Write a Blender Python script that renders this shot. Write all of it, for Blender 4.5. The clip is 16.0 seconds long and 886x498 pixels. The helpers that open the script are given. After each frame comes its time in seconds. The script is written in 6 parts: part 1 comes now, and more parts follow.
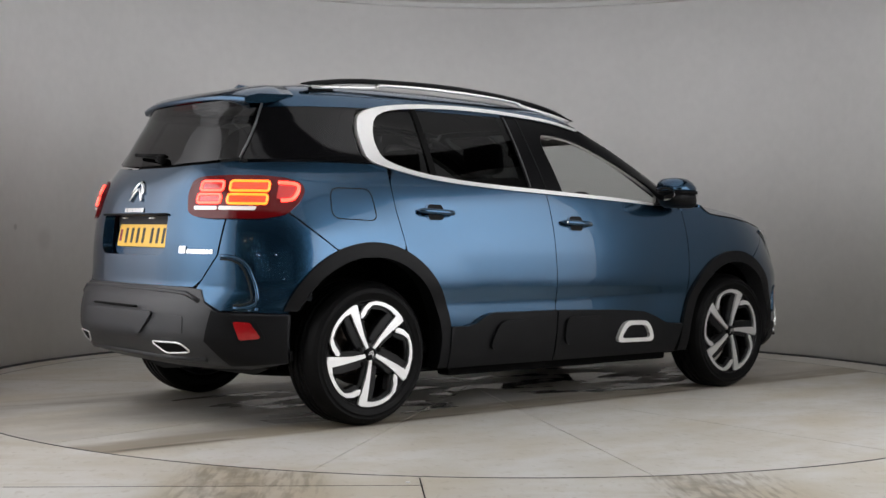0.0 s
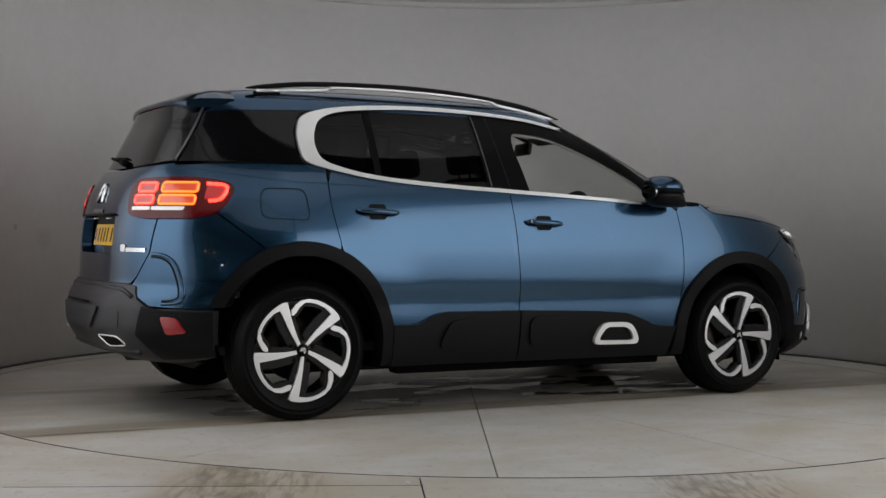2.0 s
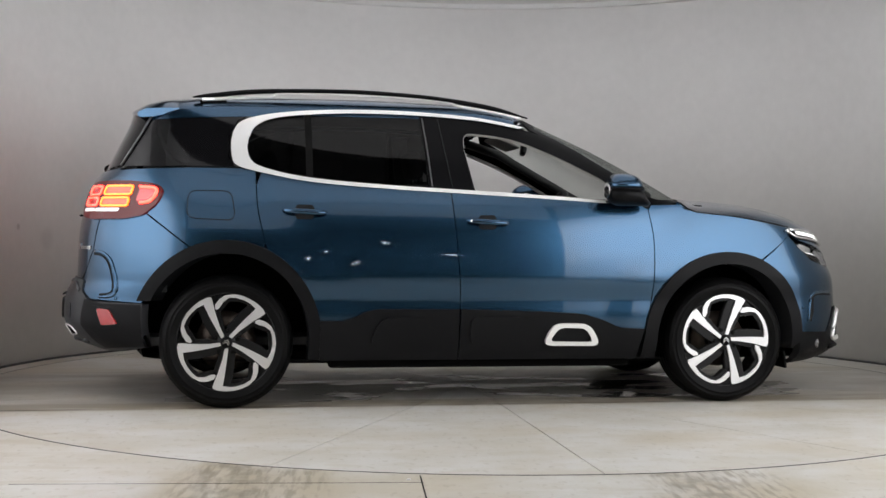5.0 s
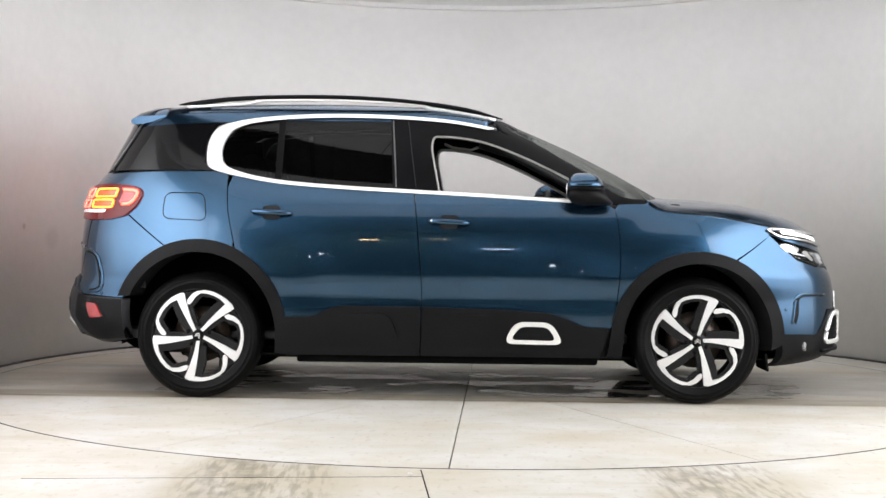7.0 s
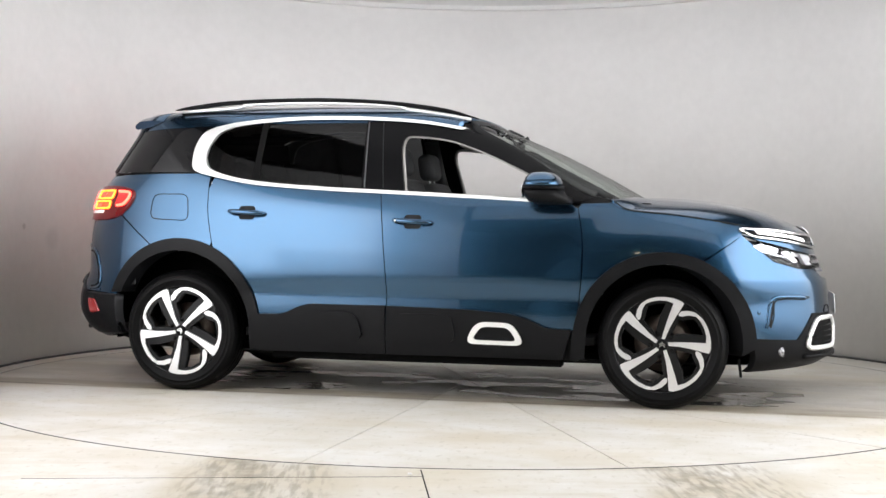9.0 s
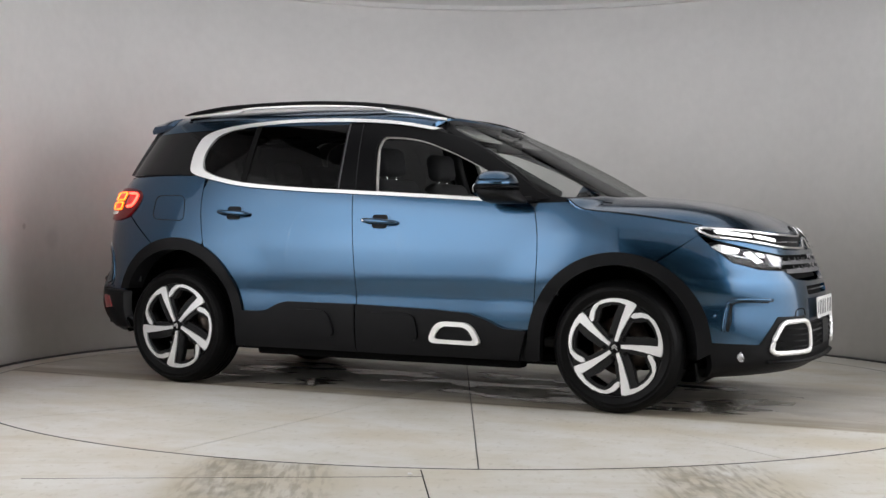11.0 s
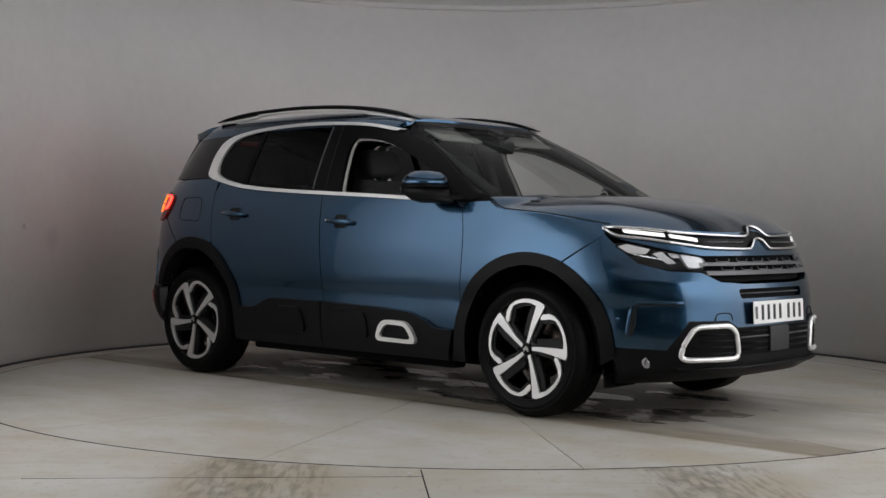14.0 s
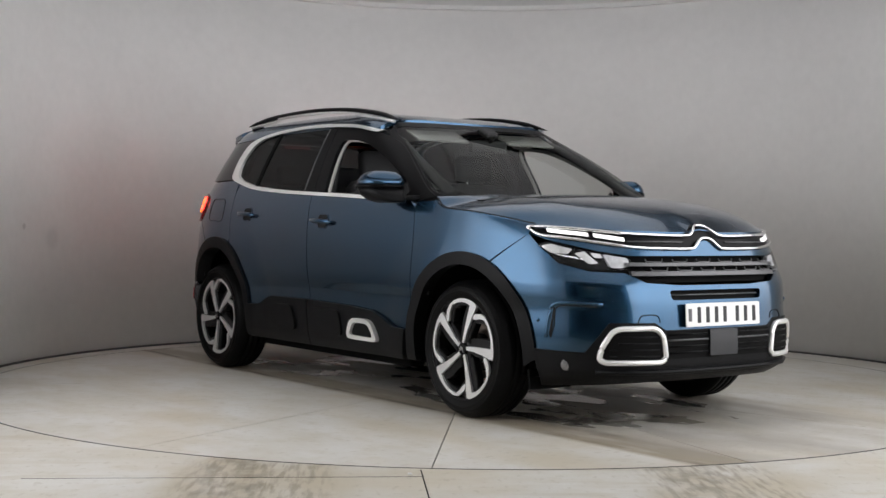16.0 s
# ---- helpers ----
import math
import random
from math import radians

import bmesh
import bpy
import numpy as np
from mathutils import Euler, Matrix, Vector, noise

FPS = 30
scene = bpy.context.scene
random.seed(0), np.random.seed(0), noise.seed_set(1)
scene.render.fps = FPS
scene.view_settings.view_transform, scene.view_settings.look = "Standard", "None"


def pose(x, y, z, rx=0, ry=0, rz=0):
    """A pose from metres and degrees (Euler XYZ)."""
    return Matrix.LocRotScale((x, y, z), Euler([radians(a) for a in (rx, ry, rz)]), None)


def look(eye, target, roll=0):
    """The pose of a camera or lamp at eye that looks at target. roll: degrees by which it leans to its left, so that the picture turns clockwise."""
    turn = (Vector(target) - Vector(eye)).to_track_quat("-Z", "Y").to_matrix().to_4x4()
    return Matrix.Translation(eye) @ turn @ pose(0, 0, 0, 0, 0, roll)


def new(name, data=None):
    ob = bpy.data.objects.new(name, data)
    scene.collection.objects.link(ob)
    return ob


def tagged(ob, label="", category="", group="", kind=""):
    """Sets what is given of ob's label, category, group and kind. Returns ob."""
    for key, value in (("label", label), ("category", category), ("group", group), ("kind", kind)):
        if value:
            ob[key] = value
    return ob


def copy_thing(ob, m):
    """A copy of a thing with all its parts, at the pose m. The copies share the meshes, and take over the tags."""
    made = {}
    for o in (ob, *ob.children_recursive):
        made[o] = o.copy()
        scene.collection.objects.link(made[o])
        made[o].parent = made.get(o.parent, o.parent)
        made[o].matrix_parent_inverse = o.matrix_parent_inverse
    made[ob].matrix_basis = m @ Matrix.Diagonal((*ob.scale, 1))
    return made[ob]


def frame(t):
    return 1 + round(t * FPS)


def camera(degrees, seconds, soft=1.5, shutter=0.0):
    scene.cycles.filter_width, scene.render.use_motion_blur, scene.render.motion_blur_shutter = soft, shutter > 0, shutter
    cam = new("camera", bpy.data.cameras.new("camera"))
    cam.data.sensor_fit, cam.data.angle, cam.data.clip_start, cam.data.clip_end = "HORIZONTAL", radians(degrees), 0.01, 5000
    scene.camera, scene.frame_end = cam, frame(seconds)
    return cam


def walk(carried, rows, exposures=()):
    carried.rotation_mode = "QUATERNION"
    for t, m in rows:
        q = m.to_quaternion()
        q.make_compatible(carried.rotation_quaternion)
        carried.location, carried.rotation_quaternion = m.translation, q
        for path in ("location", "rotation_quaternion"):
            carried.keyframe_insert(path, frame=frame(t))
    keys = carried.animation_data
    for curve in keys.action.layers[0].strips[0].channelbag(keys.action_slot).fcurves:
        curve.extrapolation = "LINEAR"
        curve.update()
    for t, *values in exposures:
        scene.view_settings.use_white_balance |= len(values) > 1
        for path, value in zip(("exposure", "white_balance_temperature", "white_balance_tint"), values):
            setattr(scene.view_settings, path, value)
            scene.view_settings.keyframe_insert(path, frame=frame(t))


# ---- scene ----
# ---- camera and its walk ----
DEG = 37.96
cam = camera(DEG, 16.0, soft=1.5)


def aim(x, y, z, yaw, pitch, roll):
    a, p = radians(yaw), radians(pitch)
    way = Vector((math.sin(a) * math.cos(p), math.cos(a) * math.cos(p), math.sin(p)))
    eye = Vector((x, y, z))
    return look(eye, eye + way, roll)


NEAR = aim(-0.587, -7.796, 0.923, 3.040, -0.726, 0.638)
BACK = aim(-0.607, -7.995, 0.946, 3.137, -0.917, 0.614)
EXPOSURE = [(0, -0.58), (0.5, -0.82), (1.5, -1.16), (2.5, -1.23), (3.5, -0.97), (4.2, -0.83), (6.3, 0.39), (9.2, 0.42), (11.3, -0.44), (12, -0.68), (13, -0.89), (14, -1.03), (15, -1), (15.5, -0.76), (16, -0.44)]
walk(cam, [(0, NEAR), (2, NEAR), (4.2, NEAR), (6.3, BACK), (9, BACK), (16, BACK)], EXPOSURE)

# ---- world and light ----
world = bpy.data.worlds.new("world")
scene.world = world
world.use_nodes = True
world.node_tree.nodes["Background"].inputs[0].default_value = (0.5, 0.55, 0.6, 1)
world.node_tree.nodes["Background"].inputs[1].default_value = 0.02


# ---- materials ----


def material(name, colour, rough=0.5, metal=0.0, coat=0.0, grain=0.0, grain_scale=40.0, stain=0.0, stain_scale=3.0, bump=0.0, bump_scale=200.0, spec=0.5):
    """A plain surface with grain and stains of two sizes and a fine relief."""
    m = bpy.data.materials.new(name)
    m.use_nodes = True
    nt = m.node_tree
    b = nt.nodes["Principled BSDF"]
    b.inputs["Roughness"].default_value = rough
    b.inputs["Metallic"].default_value = metal
    b.inputs["Coat Weight"].default_value = coat
    b.inputs["Coat Roughness"].default_value = 0.03
    b.inputs["Specular IOR Level"].default_value = spec
    b.inputs["Base Color"].default_value = (*colour, 1)
    co = nt.nodes.new("ShaderNodeTexCoord")
    if grain or stain:
        mix = nt.nodes.new("ShaderNodeMix")
        mix.data_type = "RGBA"
        mix.blend_type = "MULTIPLY"
        mix.inputs[6].default_value = (*colour, 1)
        mix.inputs[0].default_value = 1.0
        add = nt.nodes.new("ShaderNodeMath")
        add.operation = "ADD"
        for i, (amp, sc) in enumerate(((grain, grain_scale), (stain, stain_scale))):
            n = nt.nodes.new("ShaderNodeTexNoise")
            n.inputs["Scale"].default_value = sc
            n.inputs["Detail"].default_value = 5
            r = nt.nodes.new("ShaderNodeMapRange")
            r.inputs["From Min"].default_value, r.inputs["From Max"].default_value = 0.3, 0.7
            r.inputs["To Min"].default_value, r.inputs["To Max"].default_value = 0.5 - amp, 0.5 + amp * 0.4
            nt.links.new(co.outputs["Object"], n.inputs["Vector"])
            nt.links.new(n.outputs["Fac"], r.inputs["Value"])
            nt.links.new(r.outputs["Result"], add.inputs[i])
        nt.links.new(add.outputs[0], mix.inputs[7])
        nt.links.new(mix.outputs[2], b.inputs["Base Color"])
    if bump:
        n = nt.nodes.new("ShaderNodeTexNoise")
        n.inputs["Scale"].default_value = bump_scale
        n.inputs["Detail"].default_value = 3
        bp = nt.nodes.new("ShaderNodeBump")
        bp.inputs["Strength"].default_value = bump
        bp.inputs["Distance"].default_value = 0.002
        nt.links.new(co.outputs["Object"], n.inputs["Vector"])
        nt.links.new(n.outputs["Fac"], bp.inputs["Height"])
        nt.links.new(bp.outputs["Normal"], b.inputs["Normal"])
    return m


def glass(name, tint, gloss=0.9):
    """A thin pane: tinted and clear straight through, with a mirror by Fresnel on it."""
    m = bpy.data.materials.new(name)
    m.use_nodes = True
    nt = m.node_tree
    nt.nodes.remove(nt.nodes["Principled BSDF"])
    out = nt.nodes["Material Output"]
    tr = nt.nodes.new("ShaderNodeBsdfTransparent")
    tr.inputs["Color"].default_value = (*tint, 1)
    gl = nt.nodes.new("ShaderNodeBsdfGlossy")
    gl.inputs["Roughness"].default_value = 0.02
    gl.inputs["Color"].default_value = (gloss, gloss, gloss, 1)
    lw = nt.nodes.new("ShaderNodeLayerWeight")
    lw.inputs["Blend"].default_value = 0.5
    pw = nt.nodes.new("ShaderNodeMath")
    pw.operation = "POWER"
    pw.inputs[1].default_value = 5.0
    nt.links.new(lw.outputs["Facing"], pw.inputs[0])
    fr = nt.nodes.new("ShaderNodeMath")
    fr.operation = "MULTIPLY_ADD"
    fr.inputs[1].default_value, fr.inputs[2].default_value = 0.9, 0.04
    nt.links.new(pw.outputs[0], fr.inputs[0])
    mx = nt.nodes.new("ShaderNodeMixShader")
    nt.links.new(fr.outputs[0], mx.inputs[0])
    nt.links.new(tr.outputs[0], mx.inputs[1])
    nt.links.new(gl.outputs[0], mx.inputs[2])
    nt.links.new(mx.outputs[0], out.inputs["Surface"])
    return m


def glow(name, colour, strength, base=(0.2, 0.02, 0.02)):
    m = material(name, base, 0.15, coat=1.0)
    b = m.node_tree.nodes["Principled BSDF"]
    b.inputs["Emission Color"].default_value = (*colour, 1)
    b.inputs["Emission Strength"].default_value = strength
    return m


PAINT = material("metallic_blue_paint", (0.0245, 0.072, 0.134), 0.225, 0.97, 0.7, grain=0.04, grain_scale=900)
PLASTIC = material("dark_grey_plastic", (0.0045, 0.0047, 0.0054), 0.44, grain=0.1, grain_scale=300, stain=0.1, stain_scale=4, bump=0.25, bump_scale=900, spec=0.13)
BUMPER_GREY = material("mid_grey_plastic", (0.015, 0.016, 0.0185), 0.42, grain=0.08, grain_scale=300, stain=0.08, stain_scale=3, bump=0.2, bump_scale=900)
GLOSS_BLACK = material("gloss_black_trim", (0.0025, 0.0025, 0.003), 0.36, coat=0.02, spec=0.08)
PILLAR_GLASS = material("opaque_black_glass", (0.003, 0.003, 0.0035), 0.06, spec=0.30)
BLACK = material("matt_black", (0.004, 0.004, 0.004), 0.7, spec=0.08, grain=0.1)
LINING = material("wheel_arch_felt", (0.003, 0.003, 0.003), 0.95, spec=0.05, grain=0.2, grain_scale=60)
CHROME = material("satin_silver_trim", (0.88, 0.88, 0.87), 0.32, 0.6, grain=0.02, grain_scale=200)
BRIGHT = material("bright_chrome", (0.85, 0.85, 0.85), 0.12, 1.0)
TYRE = material("tyre_rubber", (0.0022, 0.0022, 0.0023), 0.48, spec=0.10, grain=0.2, grain_scale=60, stain=0.15, stain_scale=8, bump=0.5, bump_scale=120)
ALLOY = material("machined_alloy", (0.80, 0.80, 0.80), 0.34, 0.8, grain=0.03, grain_scale=120)
ALLOY_DARK = material("dark_painted_alloy", (0.006, 0.006, 0.0065), 0.35, 0.1, coat=0.15, spec=0.2)
DISC = material("brake_disc_steel", (0.16, 0.13, 0.11), 0.45, 0.8, grain=0.2, grain_scale=50)
PRIVACY = glass("privacy_glass", (0.05, 0.052, 0.053), 0.45)
REAR_GLASS = glass("dark_rear_glass", (0.05, 0.052, 0.053), 1.0)
CLEAR = glass("clear_glass", (0.80, 0.83, 0.81), 0.40)
LENS = glass("clear_lens", (0.95, 0.96, 0.96), 0.6)
SEAM = material("panel_gap_shadow", (0.004, 0.005, 0.006), 0.9)
CLOTH = material("dark_seat_cloth", (0.045, 0.045, 0.048), 0.9, grain=0.2, grain_scale=250, bump=0.3, bump_scale=500)
TRIM_GREY = material("light_grey_cabin_trim", (0.42, 0.41, 0.39), 0.75, grain=0.05)
TRIM_DARK = material("dark_cabin_plastic", (0.015, 0.015, 0.016), 0.6, grain=0.1)


# ---- the car's form: half-widths, ends and crown as smooth curves ----


class Curve:
    """A smooth curve through (a, b) pairs that doesn't overshoot."""

    def __init__(self, *pts):
        self.x = [p[0] for p in pts]
        self.y = [p[1] for p in pts]
        n = len(pts)
        d = [(self.y[i + 1] - self.y[i]) / (self.x[i + 1] - self.x[i]) for i in range(n - 1)]
        self.m = [d[0]] + [0 if d[i - 1] * d[i] <= 0 else 2 * d[i - 1] * d[i] / (d[i - 1] + d[i]) for i in range(1, n - 1)] + [d[-1]]

    def __call__(self, a):
        x, y, m = self.x, self.y, self.m
        if a <= x[0]:
            return y[0] + m[0] * (a - x[0])
        if a >= x[-1]:
            return y[-1] + m[-1] * (a - x[-1])
        i = 0
        while a > x[i + 1]:
            i += 1
        h = x[i + 1] - x[i]
        t = (a - x[i]) / h
        return (1 + 2 * t) * (1 - t) ** 2 * y[i] + t * (1 - t) ** 2 * h * m[i] + t * t * (3 - 2 * t) * y[i + 1] + t * t * (t - 1) * h * m[i + 1]


body_w = Curve((0.16, 0.78), (0.22, 0.84), (0.30, 0.872), (0.42, 0.888), (0.50, 0.8915), (0.555, 0.891), (0.60, 0.8975), (0.65, 0.9065), (0.70, 0.9105), (0.80, 0.909), (0.90, 0.903), (0.98, 0.893), (1.07, 0.876), (1.14, 0.856), (1.25, 0.815), (1.32, 0.78))
nose_x = Curve((0.16, 1.98), (0.20, 2.10), (0.25, 2.23), (0.30, 2.265), (0.40, 2.265), (0.52, 2.258), (0.60, 2.25), (0.69, 2.232), (0.76, 2.20), (0.85, 2.165), (0.94, 2.13), (1.0, 2.06), (1.06, 1.92), (1.12, 1.5))
tail_x = Curve((0.20, 1.70), (0.26, 1.95), (0.30, 2.12), (0.36, 2.195), (0.45, 2.235), (0.53, 2.232), (0.60, 2.212), (0.67, 2.172), (0.80, 2.168), (0.90, 2.162), (1.00, 2.147), (1.12, 2.115), (1.18, 2.083), (1.25, 2.03), (1.30, 1.99))
roof_w = Curve((1.04, 0.880), (1.14, 0.848), (1.25, 0.803), (1.35, 0.755), (1.45, 0.702), (1.53, 0.655), (1.58, 0.615), (1.62, 0.57))
screen_x = Curve((1.02, 1.42), (1.11, 1.25), (1.27, 0.965), (1.42, 0.665), (1.51, 0.45), (1.57, 0.32), (1.62, 0.2))
backlight_x = Curve((1.15, 2.06), (1.25, 2.012), (1.30, 1.987), (1.40, 1.940), (1.50, 1.893), (1.56, 1.875), (1.62, 1.85))
roof_mid = Curve((-1.93, 1.572), (-1.85, 1.600), (-1.67, 1.632), (-1.33, 1.655), (-0.7, 1.664), (-0.2, 1.652), (0.10, 1.622), (0.33, 1.574), (0.50, 1.53))
roof_edge = Curve((-1.93, 1.545), (-1.7, 1.562), (-1.2, 1.582), (-0.6, 1.598), (0, 1.577), (0.25, 1.528), (0.5, 1.45))
bonnet_mid = Curve((1.0, 1.135), (1.16, 1.132), (1.33, 1.135), (1.59, 1.118), (1.82, 1.078), (1.98, 1.03), (2.12, 0.962))
bonnet_edge = Curve((1.0, 1.115), (1.09, 1.105), (1.17, 1.055), (1.42, 1.030), (1.60, 1.005), (1.79, 0.972), (2.1, 0.93))
FRONT_C, REAR_C = 0.8, -1.0


def taper(u, n):
    return max(0.0, 1 - max(0.0, u) ** n) ** (1 / n)


def fullness(z, low, high):
    return high + (low - high) * min(1.0, max(0.0, (0.95 - z) / 0.25))


def flare(x, z):
    """The wings swell a little round the wheel arches."""
    r = math.hypot(abs(x) - 1.365, z - 0.35)
    t = min(1.0, max(0.0, (0.76 - r) / 0.30))
    return 0.016 * t * t * (3 - 2 * t)


def body_y(x, z):
    """Half-width of the lower body at a station x and height z."""
    w = body_w(z) * (1 - 0.010 * min(1.3, abs(x)) ** 2) + flare(x, z)
    if x > 1.0:
        return w * taper((x - 1.0) / (nose_x(z) - 1.0), fullness(z, 3.5, 3.2))
    if x < -1.0:
        return w * taper((-1.0 - x) / (tail_x(z) - 1.0), fullness(z, 3.6, 3.6))
    return w


def cabin_y(x, z):
    """Half-width of the glasshouse."""
    if x > -0.2:
        return roof_w(z) * taper((x + 0.2) / (screen_x(z) + 0.2), 4.6)
    if x < -1.0:
        return roof_w(z) * taper((-1.0 - x) / (backlight_x(z) - 1.0), 4.0)
    return roof_w(z)


def radial(half, cx, sign, phi, z):
    """Where the ray from (cx, 0) at the angle phi leaves the outline at height z."""
    c, s = math.cos(phi), abs(math.sin(phi))
    lo, hi = 0.3, 2.2
    for _ in range(26):
        d = (lo + hi) / 2
        if half(cx + sign * d * c, z) > d * s and d * c < 1.6:
            lo = d
        else:
            hi = d
    return cx + sign * lo * c, lo * math.sin(phi)


def side(s, lift=0.0):
    return lambda a, b: Vector((a, s * (body_y(a, b) + lift), b))


def cabin_side(s, lift=0.0):
    return lambda a, b: Vector((a, s * (cabin_y(a, b) + lift), b))


def nose(lift=0.0):
    """Coordinates: angle round FRONT_C, height."""
    def f(a, b):
        x, y = radial(body_y, FRONT_C, 1, a, b)
        return Vector((x + lift * math.cos(a), y + lift * math.sin(a), b))
    return f


def tail(lift=0.0):
    def f(a, b):
        x, y = radial(body_y, REAR_C, -1, a, b)
        return Vector((x - lift * math.cos(a), y + lift * math.sin(a), b))
    return f


def cabin_tail(lift=0.0):
    def f(a, b):
        x, y = radial(cabin_y, REAR_C, -1, a, b)
        return Vector((x - lift * math.cos(a), y + lift * math.sin(a), b))
    return f


def cabin_front(lift=0.0):
    """Coordinates: share of the half-width, height."""
    def f(a, b):
        w = roof_w(b)
        return Vector((-0.2 + (screen_x(b) + 0.2) * taper(abs(a), 4.6) + lift, a * w, b))
    return f


def roof_top(lift=0.0):
    def f(a, b):
        e = cabin_y(a, roof_edge(a)) + 0.004
        return Vector((a, b * e, roof_edge(a) + (roof_mid(a) - roof_edge(a)) * (1 - abs(b) ** 8) + lift))
    return f


def nose_at(x, z):
    return math.atan2(body_y(x, z), x - FRONT_C)


def tail_at(x, z):
    return math.atan2(body_y(x, z), REAR_C - x)


def nose_y(y, z):
    """The angle of the nose's point with that y."""
    lo, hi = 0.0, 1.5
    for _ in range(24):
        a = (lo + hi) / 2
        if radial(body_y, FRONT_C, 1, a, z)[1] < abs(y):
            lo = a
        else:
            hi = a
    return math.copysign(lo, y)


def tail_y(y, z, half=None):
    lo, hi = 0.0, 1.5
    for _ in range(24):
        a = (lo + hi) / 2
        if radial(half or body_y, REAR_C, -1, a, z)[1] < abs(y):
            lo = a
        else:
            hi = a
    return math.copysign(lo, y)


# ---- mesh helpers ----
from mathutils.geometry import delaunay_2d_cdt


def part(name, bm, mat, parent, label="", smooth=True):
    """Links a bmesh as one mesh object under a thing or a part."""
    me = bpy.data.meshes.new(name)
    bm.to_mesh(me)
    bm.free()
    for p in me.polygons:
        p.use_smooth = smooth
    if smooth and "true_normal" in me.attributes:
        # normals of the surface itself, so that reflections run clean across the panel
        me.normals_split_custom_set_from_vertices([d.vector[:] for d in me.attributes["true_normal"].data])
    me.materials.append(mat)
    ob = new(name, me)
    if parent is not None:
        ob.parent = parent
    if label:
        ob["label"] = label
    return ob


def again(name, ob, m, parent, label=""):
    """Another object on the same mesh."""
    o = new(name, ob.data)
    o.parent = parent
    o.matrix_basis = m
    if label:
        o["label"] = label
    return o


def inside(p, poly):
    x, y = p
    c = False
    j = len(poly) - 1
    for i in range(len(poly)):
        (xi, yi), (xj, yj) = poly[i], poly[j]
        if (yi > y) != (yj > y) and x < (xj - xi) * (y - yi) / (yj - yi) + xi:
            c = not c
        j = i
    return c


def rounded(pts, r=0.02, n=5):
    """A closed outline with its corners rounded; a point may carry its own radius."""
    out = []
    m = len(pts)
    for i in range(m):
        p0, p1, p2 = (Vector(pts[(i + k) % m][:2]) for k in (-1, 0, 1))
        rad = pts[i][2] if len(pts[i]) > 2 else r
        a, b = p0 - p1, p2 - p1
        la, lb = a.length, b.length
        d = min(rad, la * 0.48, lb * 0.48)
        if d < 1e-4:
            out.append((p1.x, p1.y))
            continue
        s, e = p1 + a * (d / la), p1 + b * (d / lb)
        for k in range(n + 1):
            t = k / n
            q = s * (1 - t) ** 2 + p1 * 2 * t * (1 - t) + e * t * t
            out.append((q.x, q.y))
    return out


def dense(poly, step):
    out = []
    for i in range(len(poly)):
        a, b = Vector(poly[i]), Vector(poly[(i + 1) % len(poly)])
        k = max(1, int((b - a).length / step))
        for j in range(k):
            q = a.lerp(b, j / k)
            if not out or (q - Vector(out[-1])).length > 1e-4:
                out.append((q.x, q.y))
    return out


def curve2(pts, n=8):
    """A smooth open line through points (Catmull-Rom)."""
    P = [Vector(p) for p in pts]
    P = [P[0] * 2 - P[1]] + P + [P[-1] * 2 - P[-2]]
    out = []
    for i in range(1, len(P) - 2):
        for k in range(n):
            t = k / n
            q = 0.5 * ((2 * P[i]) + (P[i + 1] - P[i - 1]) * t + (2 * P[i - 1] - 5 * P[i] + 4 * P[i + 1] - P[i + 2]) * t * t + (3 * P[i] - P[i - 1] - 3 * P[i + 1] + P[i + 2]) * t ** 3)
            out.append(tuple(q))
    out.append(tuple(P[-2]))
    return out


def arc(cx, cz, a, b, start, end, n=24):
    """Points on an ellipse, angles in degrees from the +x side."""
    return [(cx + a * math.cos(radians(start + (end - start) * i / n)), cz + b * math.sin(radians(start + (end - start) * i / n))) for i in range(n + 1)]


